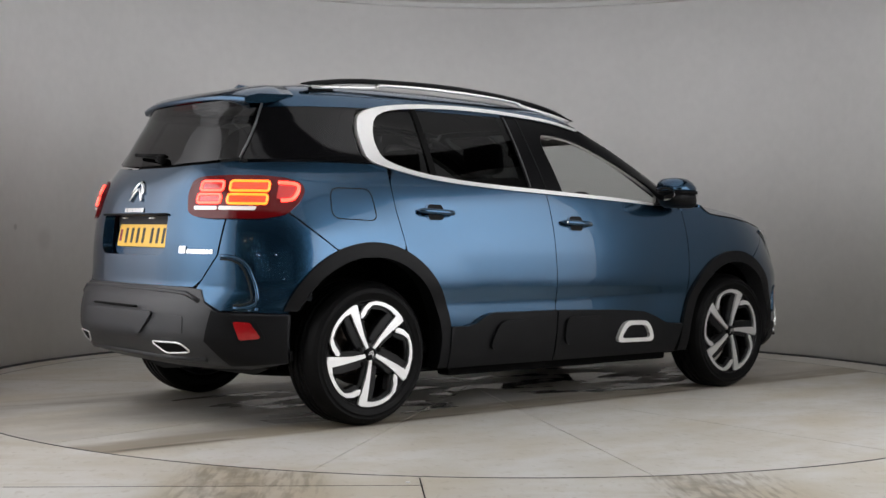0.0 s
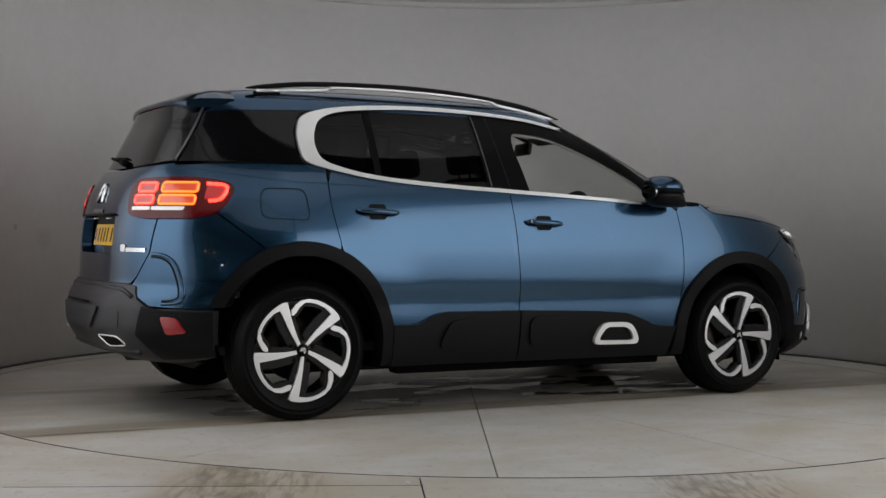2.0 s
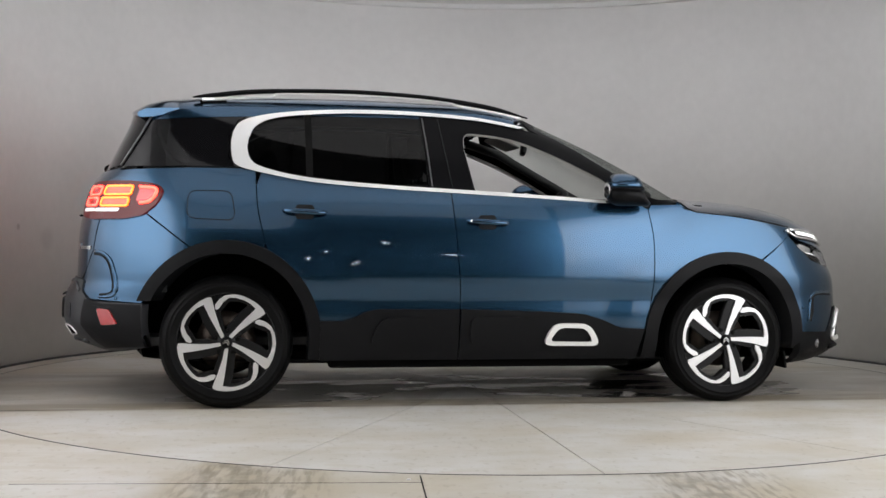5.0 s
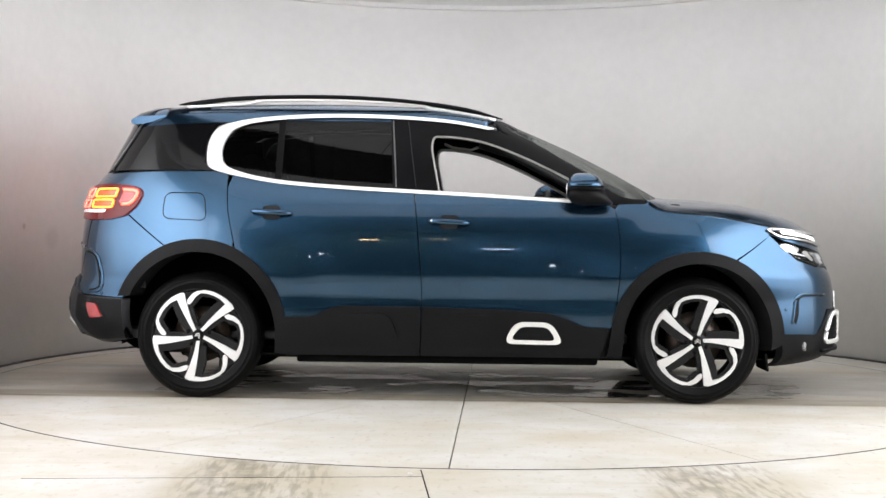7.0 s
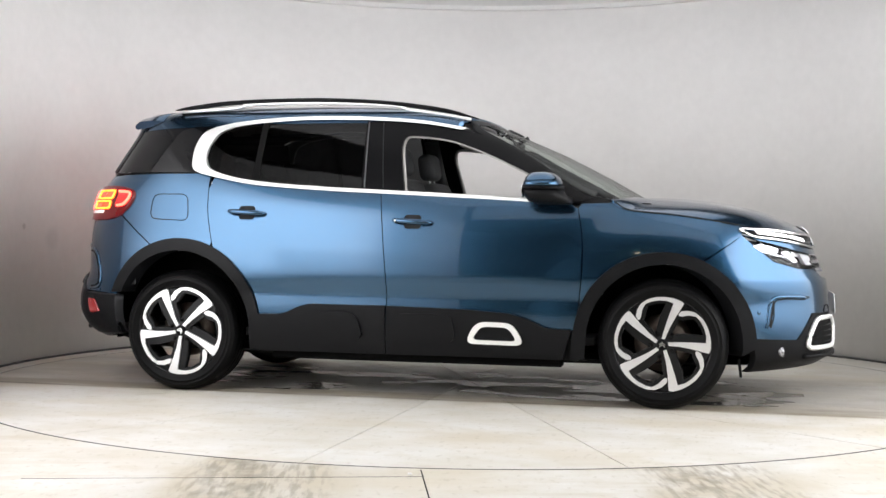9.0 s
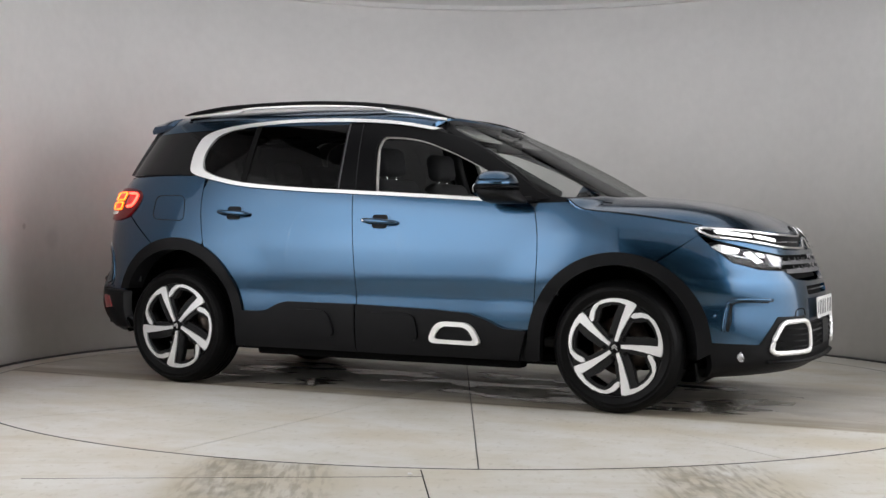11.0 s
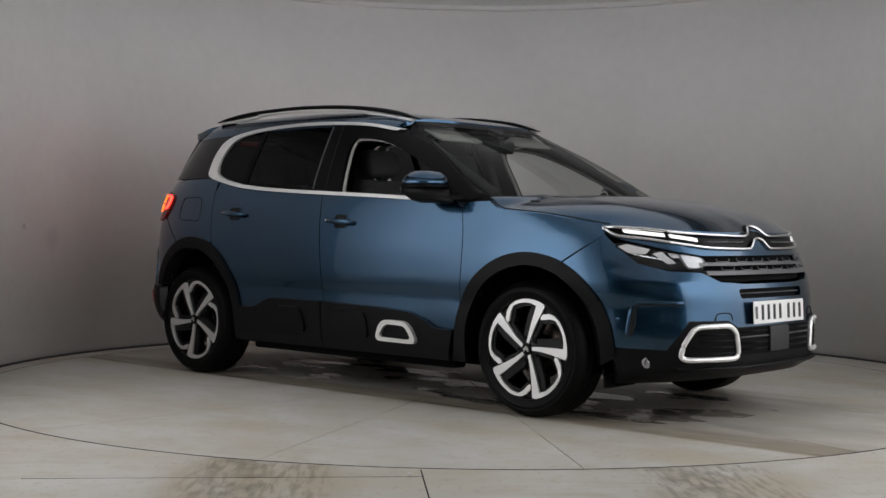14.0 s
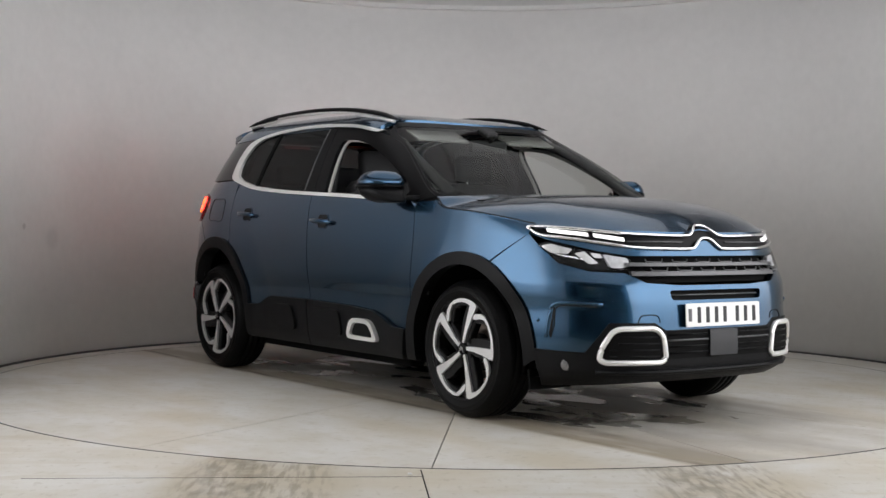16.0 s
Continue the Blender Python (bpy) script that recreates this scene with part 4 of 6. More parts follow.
    for A, B in zip(rows, rows[1:]):
        for k in range(40):
            bm.faces.new((A[k], B[k], B[k + 1], A[k + 1]))
    rim = [rows[0][k] for k in range(41)] + [r[-1] for r in rows[1:]] + [rows[-1][k] for k in range(39, -1, -1)] + [r[0] for r in rows[-2:0:-1]]
    low = [bm.verts.new(v.co - Vector((0, 0, 0.02))) for v in rim]
    dup = [bm.verts.new(v.co) for v in rim]
    for k in range(len(rim)):
        q = (k + 1) % len(rim)
        bm.faces.new((dup[k], dup[q], low[q], low[k]))
    bm.normal_update()
    part("bonnet", bm, PAINT, car)
    for s in (1, -1):
        seam = [(x, s * (body_y(x, bonnet_edge(x)) - 0.001), bonnet_edge(x) + 0.0015) for x in (1.10 + 0.68 * i / 16 for i in range(17))]
        part("gap_crease_line", tube(seam, 0.0035, 5), SEAM, car)
    # cowl between bonnet and windscreen
    slab("cowl", BLACK, car, (0.22, 1.42, 0.03), pose(1.18, 0, 1.085, 0, 4, 0), 0.008, "black scuttle panel under the windscreen")


def ends(car):
    # front bumper skin, in one piece from wing to wing
    cx, cz, ao, bo, ai, bi = ARCH[1]
    half = [(nose_at(x, z), z) for x, z in [(1.768, 0.925), (1.585, 0.79)] + arc(cx, cz, ao - 0.02, bo - 0.02, 62, 8, 12)] + [(nose_at(1.82, 0.385), 0.385), (nose_y(0.70, 0.375), 0.375), (nose_y(0.62, 0.50), 0.50), (nose_y(0.42, 0.505), 0.505), (nose_y(0.36, 0.47), 0.47)]
    tops = [(nose_y(y, z), z) for y, z in ((0.79, 0.872), (0.755, 0.787), (0.67, 0.752), (0.53, 0.745), (0.44, 0.70), (0.25, 0.688))]
    out = [(-a, z) for a, z in half] + [(a, z) for a, z in half[::-1]] + tops + [(-a, z) for a, z in tops[::-1]]
    slot = rounded([(-nose_y(0.32, 0.665), 0.665), (-nose_y(0.31, 0.618), 0.618), (nose_y(0.31, 0.618), 0.618), (nose_y(0.32, 0.665), 0.665)], 0.015)
    part("front_bumper", shell(out, nose(), inward_nose(0.03), 0.03, [slot]), PAINT, car)
    low = [(nose_at(1.82, 0.385), 0.385), (nose_at(1.80, 0.20), 0.20), (nose_y(0.4, 0.23), 0.23)]
    up = [(nose_y(0.36, 0.48), 0.48), (nose_y(0.42, 0.515), 0.515), (nose_y(0.62, 0.515), 0.515), (nose_y(0.70, 0.375), 0.375)]
    out = [(-a, z) for a, z in low] + [(a, z) for a, z in low[::-1]] + [(a, z) for a, z in up[::-1]] + [(-a, z) for a, z in up]
    part("lower_bumper", shell(out, nose(0.006), inward_nose(0.04), 0.03), PLASTIC, car, "matt black lower front bumper")
    out = [(-nose_y(0.74, 0.95), 0.95), (-nose_y(0.70, 0.70), 0.70), (nose_y(0.70, 0.70), 0.70), (nose_y(0.74, 0.95), 0.95)]
    part("grille_back", shell(out, nose(-0.045), inward_nose(0.02), 0.04), BLACK, car, "black void behind the grille")
    # tailgate and rear bumper
    g = [(tail_y(0.64, 0.81), 0.81), (tail_y(0.575, 0.695), 0.695), (tail_y(0.535, 0.662), 0.662)]
    top = [(tail_y(0.50, 0.995), 0.995), (tail_y(0.50, 1.165), 1.165), (tail_y(0.62, 1.18), 1.18), (tail_y(0.60, 1.245), 1.245), (tail_y(0.45, 1.232), 1.232), (tail_y(0.2, 1.222), 1.222)]
    mid = [(tail_y(0.655, 0.985), 0.985)]
    out = [(-a, z) for a, z in g] + [(a, z) for a, z in g[::-1]] + mid + top + [(-a, z) for a, z in top[::-1]] + [(-a, z) for a, z in mid]
    hole = rounded([(-tail_y(0.335, 0.99), 0.99), (-tail_y(0.335, 0.83), 0.83, 0.05), (-tail_y(0.29, 0.80), 0.80, 0.05), (tail_y(0.29, 0.80), 0.80, 0.05), (tail_y(0.335, 0.83), 0.83, 0.05), (tail_y(0.335, 0.99), 0.99)], 0.02)
    part("tailgate", shell(out, tail(), inward_tail(0.05), 0.03, [hole]), PAINT, car)
    bm = bmesh.new()
    box(bm, 0.02, 0.66, 0.22, pose(-2.078, 0, 0.895, 0, 10, 0), 0.0)
    part("plate_recess", bm, PAINT, car, "recess for the rear number plate", False)
    low = [(tail_at(-1.79, 0.54), 0.54), (tail_at(-1.775, 0.315), 0.315), (tail_y(0.70, 0.285), 0.285), (tail_y(0.4, 0.28), 0.28)]
    up = [(tail_y(0.50, 0.66), 0.66), (tail_y(0.585, 0.652), 0.652), (tail_y(0.625, 0.592), 0.592), (tail_y(0.68, 0.548), 0.548)]
    out = [(-a, z) for a, z in low] + [(a, z) for a, z in low[::-1]] + [(a, z) for a, z in up[::-1]] + [(-a, z) for a, z in up]
    part("rear_bumper", shell(out, tail(0.008), inward_tail(0.05), 0.03), BUMPER_GREY, car, "dark grey plastic rear bumper")


def make_wheel(car):
    """One wheel about its own hub, axle along y, the outer face at y = 0."""
    prof = [(0.255, 0.0), (0.260, 0.004), (0.270, 0.009), (0.286, 0.0105), (0.288, 0.0125), (0.292, 0.0125), (0.294, 0.0105), (0.306, 0.008), (0.308, 0.0095), (0.311, 0.009), (0.313, 0.006), (0.326, -0.004), (0.328, -0.008), (0.336, -0.022), (0.3445, -0.040), (0.3455, -0.060), (0.3455, -0.066), (0.338, -0.068), (0.338, -0.076), (0.3455, -0.078), (0.3455, -0.108), (0.338, -0.110), (0.338, -0.118), (0.3455, -0.120), (0.3455, -0.150), (0.338, -0.152), (0.338, -0.160), (0.3455, -0.162), (0.3455, -0.185), (0.332, -0.208), (0.29, -0.222), (0.258, -0.215), (0.250, -0.19), (0.250, -0.02)]
    root = part("wheel", lathe(prof, 72, "Y", True), TYRE, car, "black tyre on a large alloy wheel")
    part("barrel", lathe([(0.257, -0.004), (0.250, -0.008), (0.242, -0.02), (0.234, -0.05), (0.234, -0.2), (0.246, -0.2), (0.249, -0.05), (0.257, -0.012)], 64, "Y", True), ALLOY_DARK, root)
    part("rim_lip", lathe([(0.2565, -0.004), (0.2575, 0.003), (0.254, 0.004), (0.252, -0.006)], 72, "Y", True), ALLOY_DARK, root)
    part("brake_disc", lathe([(0.02, -0.12), (0.155, -0.12), (0.155, -0.135), (0.02, -0.135)], 40, "Y", True), DISC, root, "rust-brown brake disc")
    part("hub_back", lathe([(0.001, -0.10), (0.07, -0.10), (0.08, -0.13), (0.001, -0.13)], 24, "Y"), ALLOY_DARK, root)
    # five blades that run out to the rim and turn along it into a hook
    R = 0.2535

    def polar(pts, turn):
        return [(-R * r * math.sin(radians(a + turn)), R * r * math.cos(radians(a + turn))) for a, r in pts]
    unit = [(-6, 0.13), (8, 0.36), (12.5, 0.66), (14.5, 0.895), (5, 0.92), (-5, 0.925), (-14, 0.925), (-23, 0.915), (-31, 0.825), (-37, 0.73), (-42, 0.695), (-45, 0.715), (-43.5, 0.80), (-36, 0.89), (-28, 0.96), (-18, 0.99), (-8, 1.0), (2, 1.0), (12, 1.0), (22, 0.995), (27, 0.97), (27, 0.90), (25, 0.62), (23, 0.36), (26, 0.13)]
    flank = [(-60, 0.16), (-20, 0.36), (-3, 0.66), (4, 0.86), (-8, 0.86), (-22, 0.84), (-33, 0.66), (-46, 0.62), (-50, 0.82), (-40, 0.97), (0, 0.985), (28, 0.985), (36, 0.94), (34, 0.62), (38, 0.36), (44, 0.16)]
    for i in range(5):
        part("spoke", prism(polar(unit, 72 * i), 0.002, -0.012, 0.0015), ALLOY, root, "machined silver blade spoke", False)
        part("spoke_flank", prism(polar(flank, 72 * i), -0.0125, -0.055, 0.004), ALLOY_DARK, root, "dark painted spoke flank", False)
        b = part("wheel_bolt", lathe([(0.001, 0.0), (0.011, 0.0), (0.012, -0.02), (0.001, -0.02)], 10, "Y"), BLACK, root)
        a = radians(72 * i + 50)
        b.location = (-0.060 * math.sin(a), -0.010, 0.060 * math.cos(a))
    part("centre_boss", lathe([(0.001, -0.012), (0.045, -0.012), (0.055, -0.02), (0.078, -0.035), (0.078, -0.07), (0.001, -0.07)], 40, "Y"), ALLOY_DARK, root)
    cap = part("centre_cap", lathe([(0.001, 0.006), (0.026, 0.005), (0.031, 0.0), (0.031, -0.015), (0.001, -0.015)], 32, "Y"), GLOSS_BLACK, root)
    for k in (0, 1):
        z = 0.004 - 0.011 * k
        part("chevron", prism([(-0.016, z - 0.008), (0, z + 0.006), (0.016, z - 0.008), (0.016, z - 0.002), (0, z + 0.013), (-0.016, z - 0.002)], 0.009, 0.004), BRIGHT, cap, smooth=False)
    return root


def wheels(car):
    w = make_wheel(car)
    spin = {(1, -1): 0, (-1, -1): -26, (1, 1): 10, (-1, 1): 50}
    first = True
    for (k, s), a in spin.items():
        m = pose(k * AXLE, s * 0.888, HUB_Z, 0, 0, 0 if s > 0 else 180) @ pose(0, 0, 0, 0, a, 0)
        if first:
            w.matrix_basis = m
            first = False
        else:
            copy_thing(w, m)


# ---- the car's fittings ----
RED_GLASS = material("red_lamp_lens", (0.045, 0.002, 0.003), 0.10, coat=0.25, spec=0.25)
RED_GLASS.node_tree.nodes["Principled BSDF"].inputs["Emission Color"].default_value = (1.0, 0.01, 0.01, 1)
RED_GLASS.node_tree.nodes["Principled BSDF"].inputs["Emission Strength"].default_value = 0.07
RED_GLOW = glow("lit_red_lamp", (1.0, 0.032, 0.018), 14.0, (0.3, 0.01, 0.01))
RED_DIM = glow("dim_red_lamp", (1.0, 0.02, 0.015), 0.5, (0.25, 0.01, 0.01))
AMBER_GLOW = glow("lit_amber_lamp", (1.0, 0.16, 0.012), 5.0, (0.4, 0.1, 0.01))
REFLECTOR = material("red_reflector", (0.30, 0.008, 0.010), 0.15, coat=1.0, grain=0.3, grain_scale=250)
DAY_GLOW = glow("lit_day_lamp", (1.0, 0.99, 0.96), 1.6, (0.8, 0.8, 0.8))
LAMP_SILVER = material("silvered_lamp_reflector", (0.62, 0.62, 0.64), 0.4, 0.5, grain=0.25, grain_scale=45)
FOG = material("dull_fog_lamp_glass", (0.28, 0.28, 0.29), 0.25, 0.7, coat=0.4, grain=0.3, grain_scale=120)
WHITE_LENS = material("white_lamp_lens", (0.92, 0.91, 0.91), 0.2, coat=0.5)
PLATE_Y = material("yellow_plate", (0.80, 0.47, 0.03), 0.35, coat=0.4, grain=0.05, grain_scale=80)
PLATE_W = material("white_plate", (0.80, 0.80, 0.78), 0.35, coat=0.4, grain=0.03, grain_scale=80)
INK = material("plate_ink", (0.012, 0.012, 0.013), 0.5)
GREY_BAR = material("grey_grille_bar", (0.10, 0.10, 0.105), 0.35, 0.3, grain=0.05)
MIRROR = material("mirror_glass", (0.8, 0.8, 0.8), 0.02, 1.0)


def ny(y, z):
    return (nose_y(y, z), z)


def ty(y, z):
    return (tail_y(y, z), z)


def on(surface, pts):
    return [surface(*p) for p in pts]


def rail(car, s):
    top = curve2([(-1.55, 1.640), (-1.45, 1.660), (-1.20, 1.688), (-0.80, 1.699), (-0.50, 1.694), (-0.20, 1.674), (0.10, 1.632), (0.30, 1.574)], 5)
    bm = bmesh.new()
    rows = []
    m = len(top)
    for i, (x, z) in enumerate(top):
        e = min(1.0, min(i, m - 1 - i) / 5)
        h = 0.006 + 0.020 * e
        w = 0.012 + 0.012 * e
        y = s * (0.568 - 0.012 * abs(x + 0.6))
        rows.append([bm.verts.new((x, y + s * a * w, z + b * h)) for a, b in ((-1, -0.9), (-1, -0.2), (-0.6, 0.1), (0.5, 0), (1, -0.35), (1, -0.9))])
    for A, B in zip(rows, rows[1:]):
        for k in range(6):
            bm.faces.new((A[k], A[(k + 1) % 6], B[(k + 1) % 6], B[k]))
    bm.faces.new(rows[0])
    bm.faces.new(rows[-1][::-1])
    bmesh.ops.recalc_face_normals(bm, faces=bm.faces[:])
    r = part("roof_rail", bm, GLOSS_BLACK, car, "black roof rail with a silver blade")
    low = curve2([(-1.50, 1.626), (-1.14, 1.648), (-1.09, 1.664), (-0.80, 1.670), (-0.45, 1.664), (-0.17, 1.648), (-0.11, 1.628), (0.08, 1.600), (0.26, 1.566)], 4)
    part("silver_blade", tube([(x, s * (0.580 - 0.012 * abs(x + 0.6)), z) for x, z in low], 0.011, 8, 0.9), CHROME, r, "satin silver blade")
    for x, z, l in ((-1.44, 1.615, 0.14), (0.16, 1.575, 0.12)):
        part("foot", prism(rounded([(x - l / 2, z - 0.05), (x - l / 2, z + 0.01), (x + l / 2, z + 0.02), (x + l / 2, z - 0.05)], 0.01), s * 0.548, s * 0.566, 0.003), BLACK, r, smooth=False)


def handle(car, s, x0, z0, keyed):
    cup = part("handle_cup", shell(rounded([(x0 - 0.068, z0 - 0.005), (x0 - 0.05, z0 + 0.040), (x0 + 0.05, z0 + 0.040), (x0 + 0.068, z0 - 0.005), (x0 + 0.05, z0 - 0.048), (x0 - 0.05, z0 - 0.048)], 0.04), side(s, 0.0025), inward_side(s, 0.004), 0.02), PAINT, car, "scooped recess behind the door handle")
    # near-black patches lay the shade of the hollow onto the cup
    part("cup_shade", shell(rounded([(x0 - 0.052, z0 + 0.006), (x0 - 0.042, z0 + 0.034), (x0 + 0.042, z0 + 0.034), (x0 + 0.052, z0 + 0.006)], 0.02), side(s, 0.0045), inward_side(s, 0.003), 0.02), SEAM, cup)
    part("cup_shade", shell(rounded([(x0 - 0.052, z0 - 0.016), (x0 - 0.042, z0 - 0.043), (x0 + 0.042, z0 - 0.043), (x0 + 0.052, z0 - 0.016)], 0.02), side(s, 0.0045), inward_side(s, 0.003), 0.02), SEAM, cup)
    bm = bmesh.new()
    rows = []
    for i in range(17):
        t = -1 + 2 * i / 16
        e = math.sqrt(max(0.0, 1 - abs(t) ** 5))
        x = x0 + 0.117 * t
        z = z0 - 0.003 - 0.006 * t
        y = body_y(x, z) + 0.008 + 0.030 * (1 - t * t) ** 0.6
        hh, ww = 0.003 + 0.012 * e, 0.004 + 0.008 * e
        rows.append([bm.verts.new((x, s * (y + ww * math.cos(a)), z + hh * math.sin(a))) for a in (2 * math.pi * k / 10 for k in range(10))])
    for A, B in zip(rows, rows[1:]):
        for k in range(10):
            bm.faces.new((A[k], A[(k + 1) % 10], B[(k + 1) % 10], B[k]))
    bm.faces.new(rows[0])
    bm.faces.new(rows[-1][::-1])
    bmesh.ops.recalc_face_normals(bm, faces=bm.faces[:])
    h = part("door_handle", bm, PAINT, car, "blue painted door handle")
    if keyed:
        k = part("key_cap", lathe([(0.001, 0.006), (0.007, 0.005), (0.009, 0), (0.001, 0)], 12, "Y"), BRIGHT, h)
        k.matrix_basis = pose(x0 - 0.092, s * (body_y(x0, z0) + 0.030), z0 + 0.002, 0, 0, 0 if s > 0 else 180)


def mirror(car, s):
    def blob(rows_z, name, mat, parent, label=""):
        bm = bmesh.new()
        rings = []
        for z, xr, xf, y0, y1 in rows_z:
            ring = []
            for k in range(28):
                a = 2 * math.pi * k / 28
                c, q = math.cos(a), math.sin(a)
                c, q = math.copysign(abs(c) ** 0.7, c), math.copysign(abs(q) ** 0.7, q)
                ring.append(bm.verts.new(((xr + xf) / 2 + (xf - xr) / 2 * c - 0.10 * ((y0 + y1) / 2 + (y1 - y0) / 2 * q - 0.99), s * ((y0 + y1) / 2 + (y1 - y0) / 2 * q), z)))
            rings.append(ring)
        for A, B in zip(rings, rings[1:]):
            for k in range(28):
                bm.faces.new((A[k], A[(k + 1) % 28], B[(k + 1) % 28], B[k]))
        bm.faces.new(rings[0][::-1])
        bm.faces.new(rings[-1])
        bmesh.ops.recalc_face_normals(bm, faces=bm.faces[:])
        return part(name, bm, mat, parent, label)
    base = blob([(1.080, 0.70, 0.88, 0.89, 1.00), (1.095, 0.660, 0.885, 0.88, 1.04), (1.120, 0.642, 0.86, 0.87, 1.07), (1.160, 0.634, 0.832, 0.862, 1.085)], "door_mirror", PLASTIC, car, "door mirror with a black base and a blue cap")
    blob([(1.172, 0.634, 0.836, 0.86, 1.09), (1.195, 0.638, 0.834, 0.86, 1.088), (1.222, 0.648, 0.818, 0.865, 1.07), (1.243, 0.668, 0.79, 0.885, 1.04), (1.250, 0.69, 0.76, 0.92, 1.01)], "cap", PAINT, base, "blue painted mirror cap")
    blob([(1.158, 0.630, 0.842, 0.862, 1.095), (1.174, 0.630, 0.842, 0.862, 1.095)], "repeater", GLOSS_BLACK, base, "black strip with the turn lamp")
    bm = tube([(0.86, s * 0.80, 1.105), (0.80, s * 0.865, 1.10), (0.735, s * 0.94, 1.105)], 0.024, 10, 0.8)
    part("arm", bm, PLASTIC, base)
    m = lathe([(0.001, 0.0), (0.046, 0.0), (0.046, -0.004), (0.001, -0.004)], 24, "Y")
    bmesh.ops.transform(m, matrix=pose(0.638, s * 0.975, 1.158, 0, 0, 84 if s < 0 else 96) @ Matrix.Diagonal((1.7, 1, 0.85, 1)), verts=m.verts[:])
    part("mirror_glass", m, MIRROR, base, smooth=False)
    if s > 0:
        # folded back against the door
        base.matrix_basis = pose(0.80, 0.88, 0) @ pose(0, 0, 0, 0, 0, 52) @ pose(-0.80, -0.88, 0)


def gap(car, pts, onto, r=0.0026, closed=False):
    # near-black line for panel gaps, and for shade painted along bumper creases
    part("gap_crease_line", tube(on(onto, pts), r, 5, closed=closed), SEAM, car)


def tail_lamp(car, s):
    D = math.radians
    def q(a, z):
        return (s * D(a), z)
    out = [q(*p) for p in ((23.2, 1.155), (22.6, 1.09), (23.4, 1.005), (25.5, 0.984), (30, 0.976), (40.8, 0.978), (45.7, 0.998), (48.6, 1.055), (49.6, 1.115), (48.4, 1.150), (45, 1.168), (40, 1.178), (32, 1.178), (25.5, 1.172))]
    lamp = part("tail_lamp", shell(rounded([p for p in out], 0.02), tail(0.014), inward_tail(0.05), 0.02), RED_GLASS, car, "dark red tail lamp with glowing red and amber cells")

    def cell(a0, a1, z0, z1, mat, lab, r=0.0065):
        loop = dense(rounded([q(a0, z0), q(a0, z1), q(a1, z1), q(a1, z0)], 0.012), 0.015)
        part("lit_cell", tube(on(tail(0.017), loop), r, 6, closed=True), mat, lamp, lab)
        part("cell_lens", shell(rounded([q(a0, z0), q(a0, z1), q(a1, z1), q(a1, z0)], 0.012), tail(0.0165), inward_tail(0.004), 0.02), RED_DIM if mat is RED_GLOW else AMBER_GLOW_DIM, lamp)
    cell(26.2, 31.6, 1.105, 1.148, RED_GLOW, "glowing red lamp cell")
    cell(25.8, 31.4, 1.048, 1.088, RED_GLOW, "glowing red lamp cell")
    cell(33.2, 41.6, 1.105, 1.150, AMBER_GLOW, "glowing amber lamp cell")
    cell(33.0, 41.4, 1.046, 1.088, AMBER_GLOW, "glowing amber lamp cell")
    part("lit_corner", tube(on(tail(0.017), curve2([q(43.4, 1.145), q(47.4, 1.138), q(48.0, 1.110), q(46.8, 1.07), q(44.4, 1.062)], 4)), 0.009, 6), RED_GLOW, lamp, "glowing red corner lamp")
    part("corner_lens", shell(rounded([q(43.3, 1.068), q(43.6, 1.142), q(47.2, 1.136), q(47.6, 1.11), q(46.4, 1.072)], 0.01), tail(0.0165), inward_tail(0.004), 0.02), RED_DIM, lamp)
    part("white_lens", shell(rounded([q(25.2, 1.016), q(25.0, 1.034), q(30.8, 1.034), q(30.8, 1.016)], 0.006), tail(0.0165), inward_tail(0.004), 0.02), WHITE_LENS, lamp, "white reversing lens")
    part("white_lens", shell(rounded([q(31.2, 1.016), q(31.2, 1.034), q(39.4, 1.034), q(39.0, 1.016)], 0.006), tail(0.0165), inward_tail(0.004), 0.02), WHITE_LENS, lamp, "white reversing lens")


AMBER_GLOW_DIM = glow("dim_amber_lamp", (1.0, 0.07, 0.012), 0.9, (0.3, 0.05, 0.01))


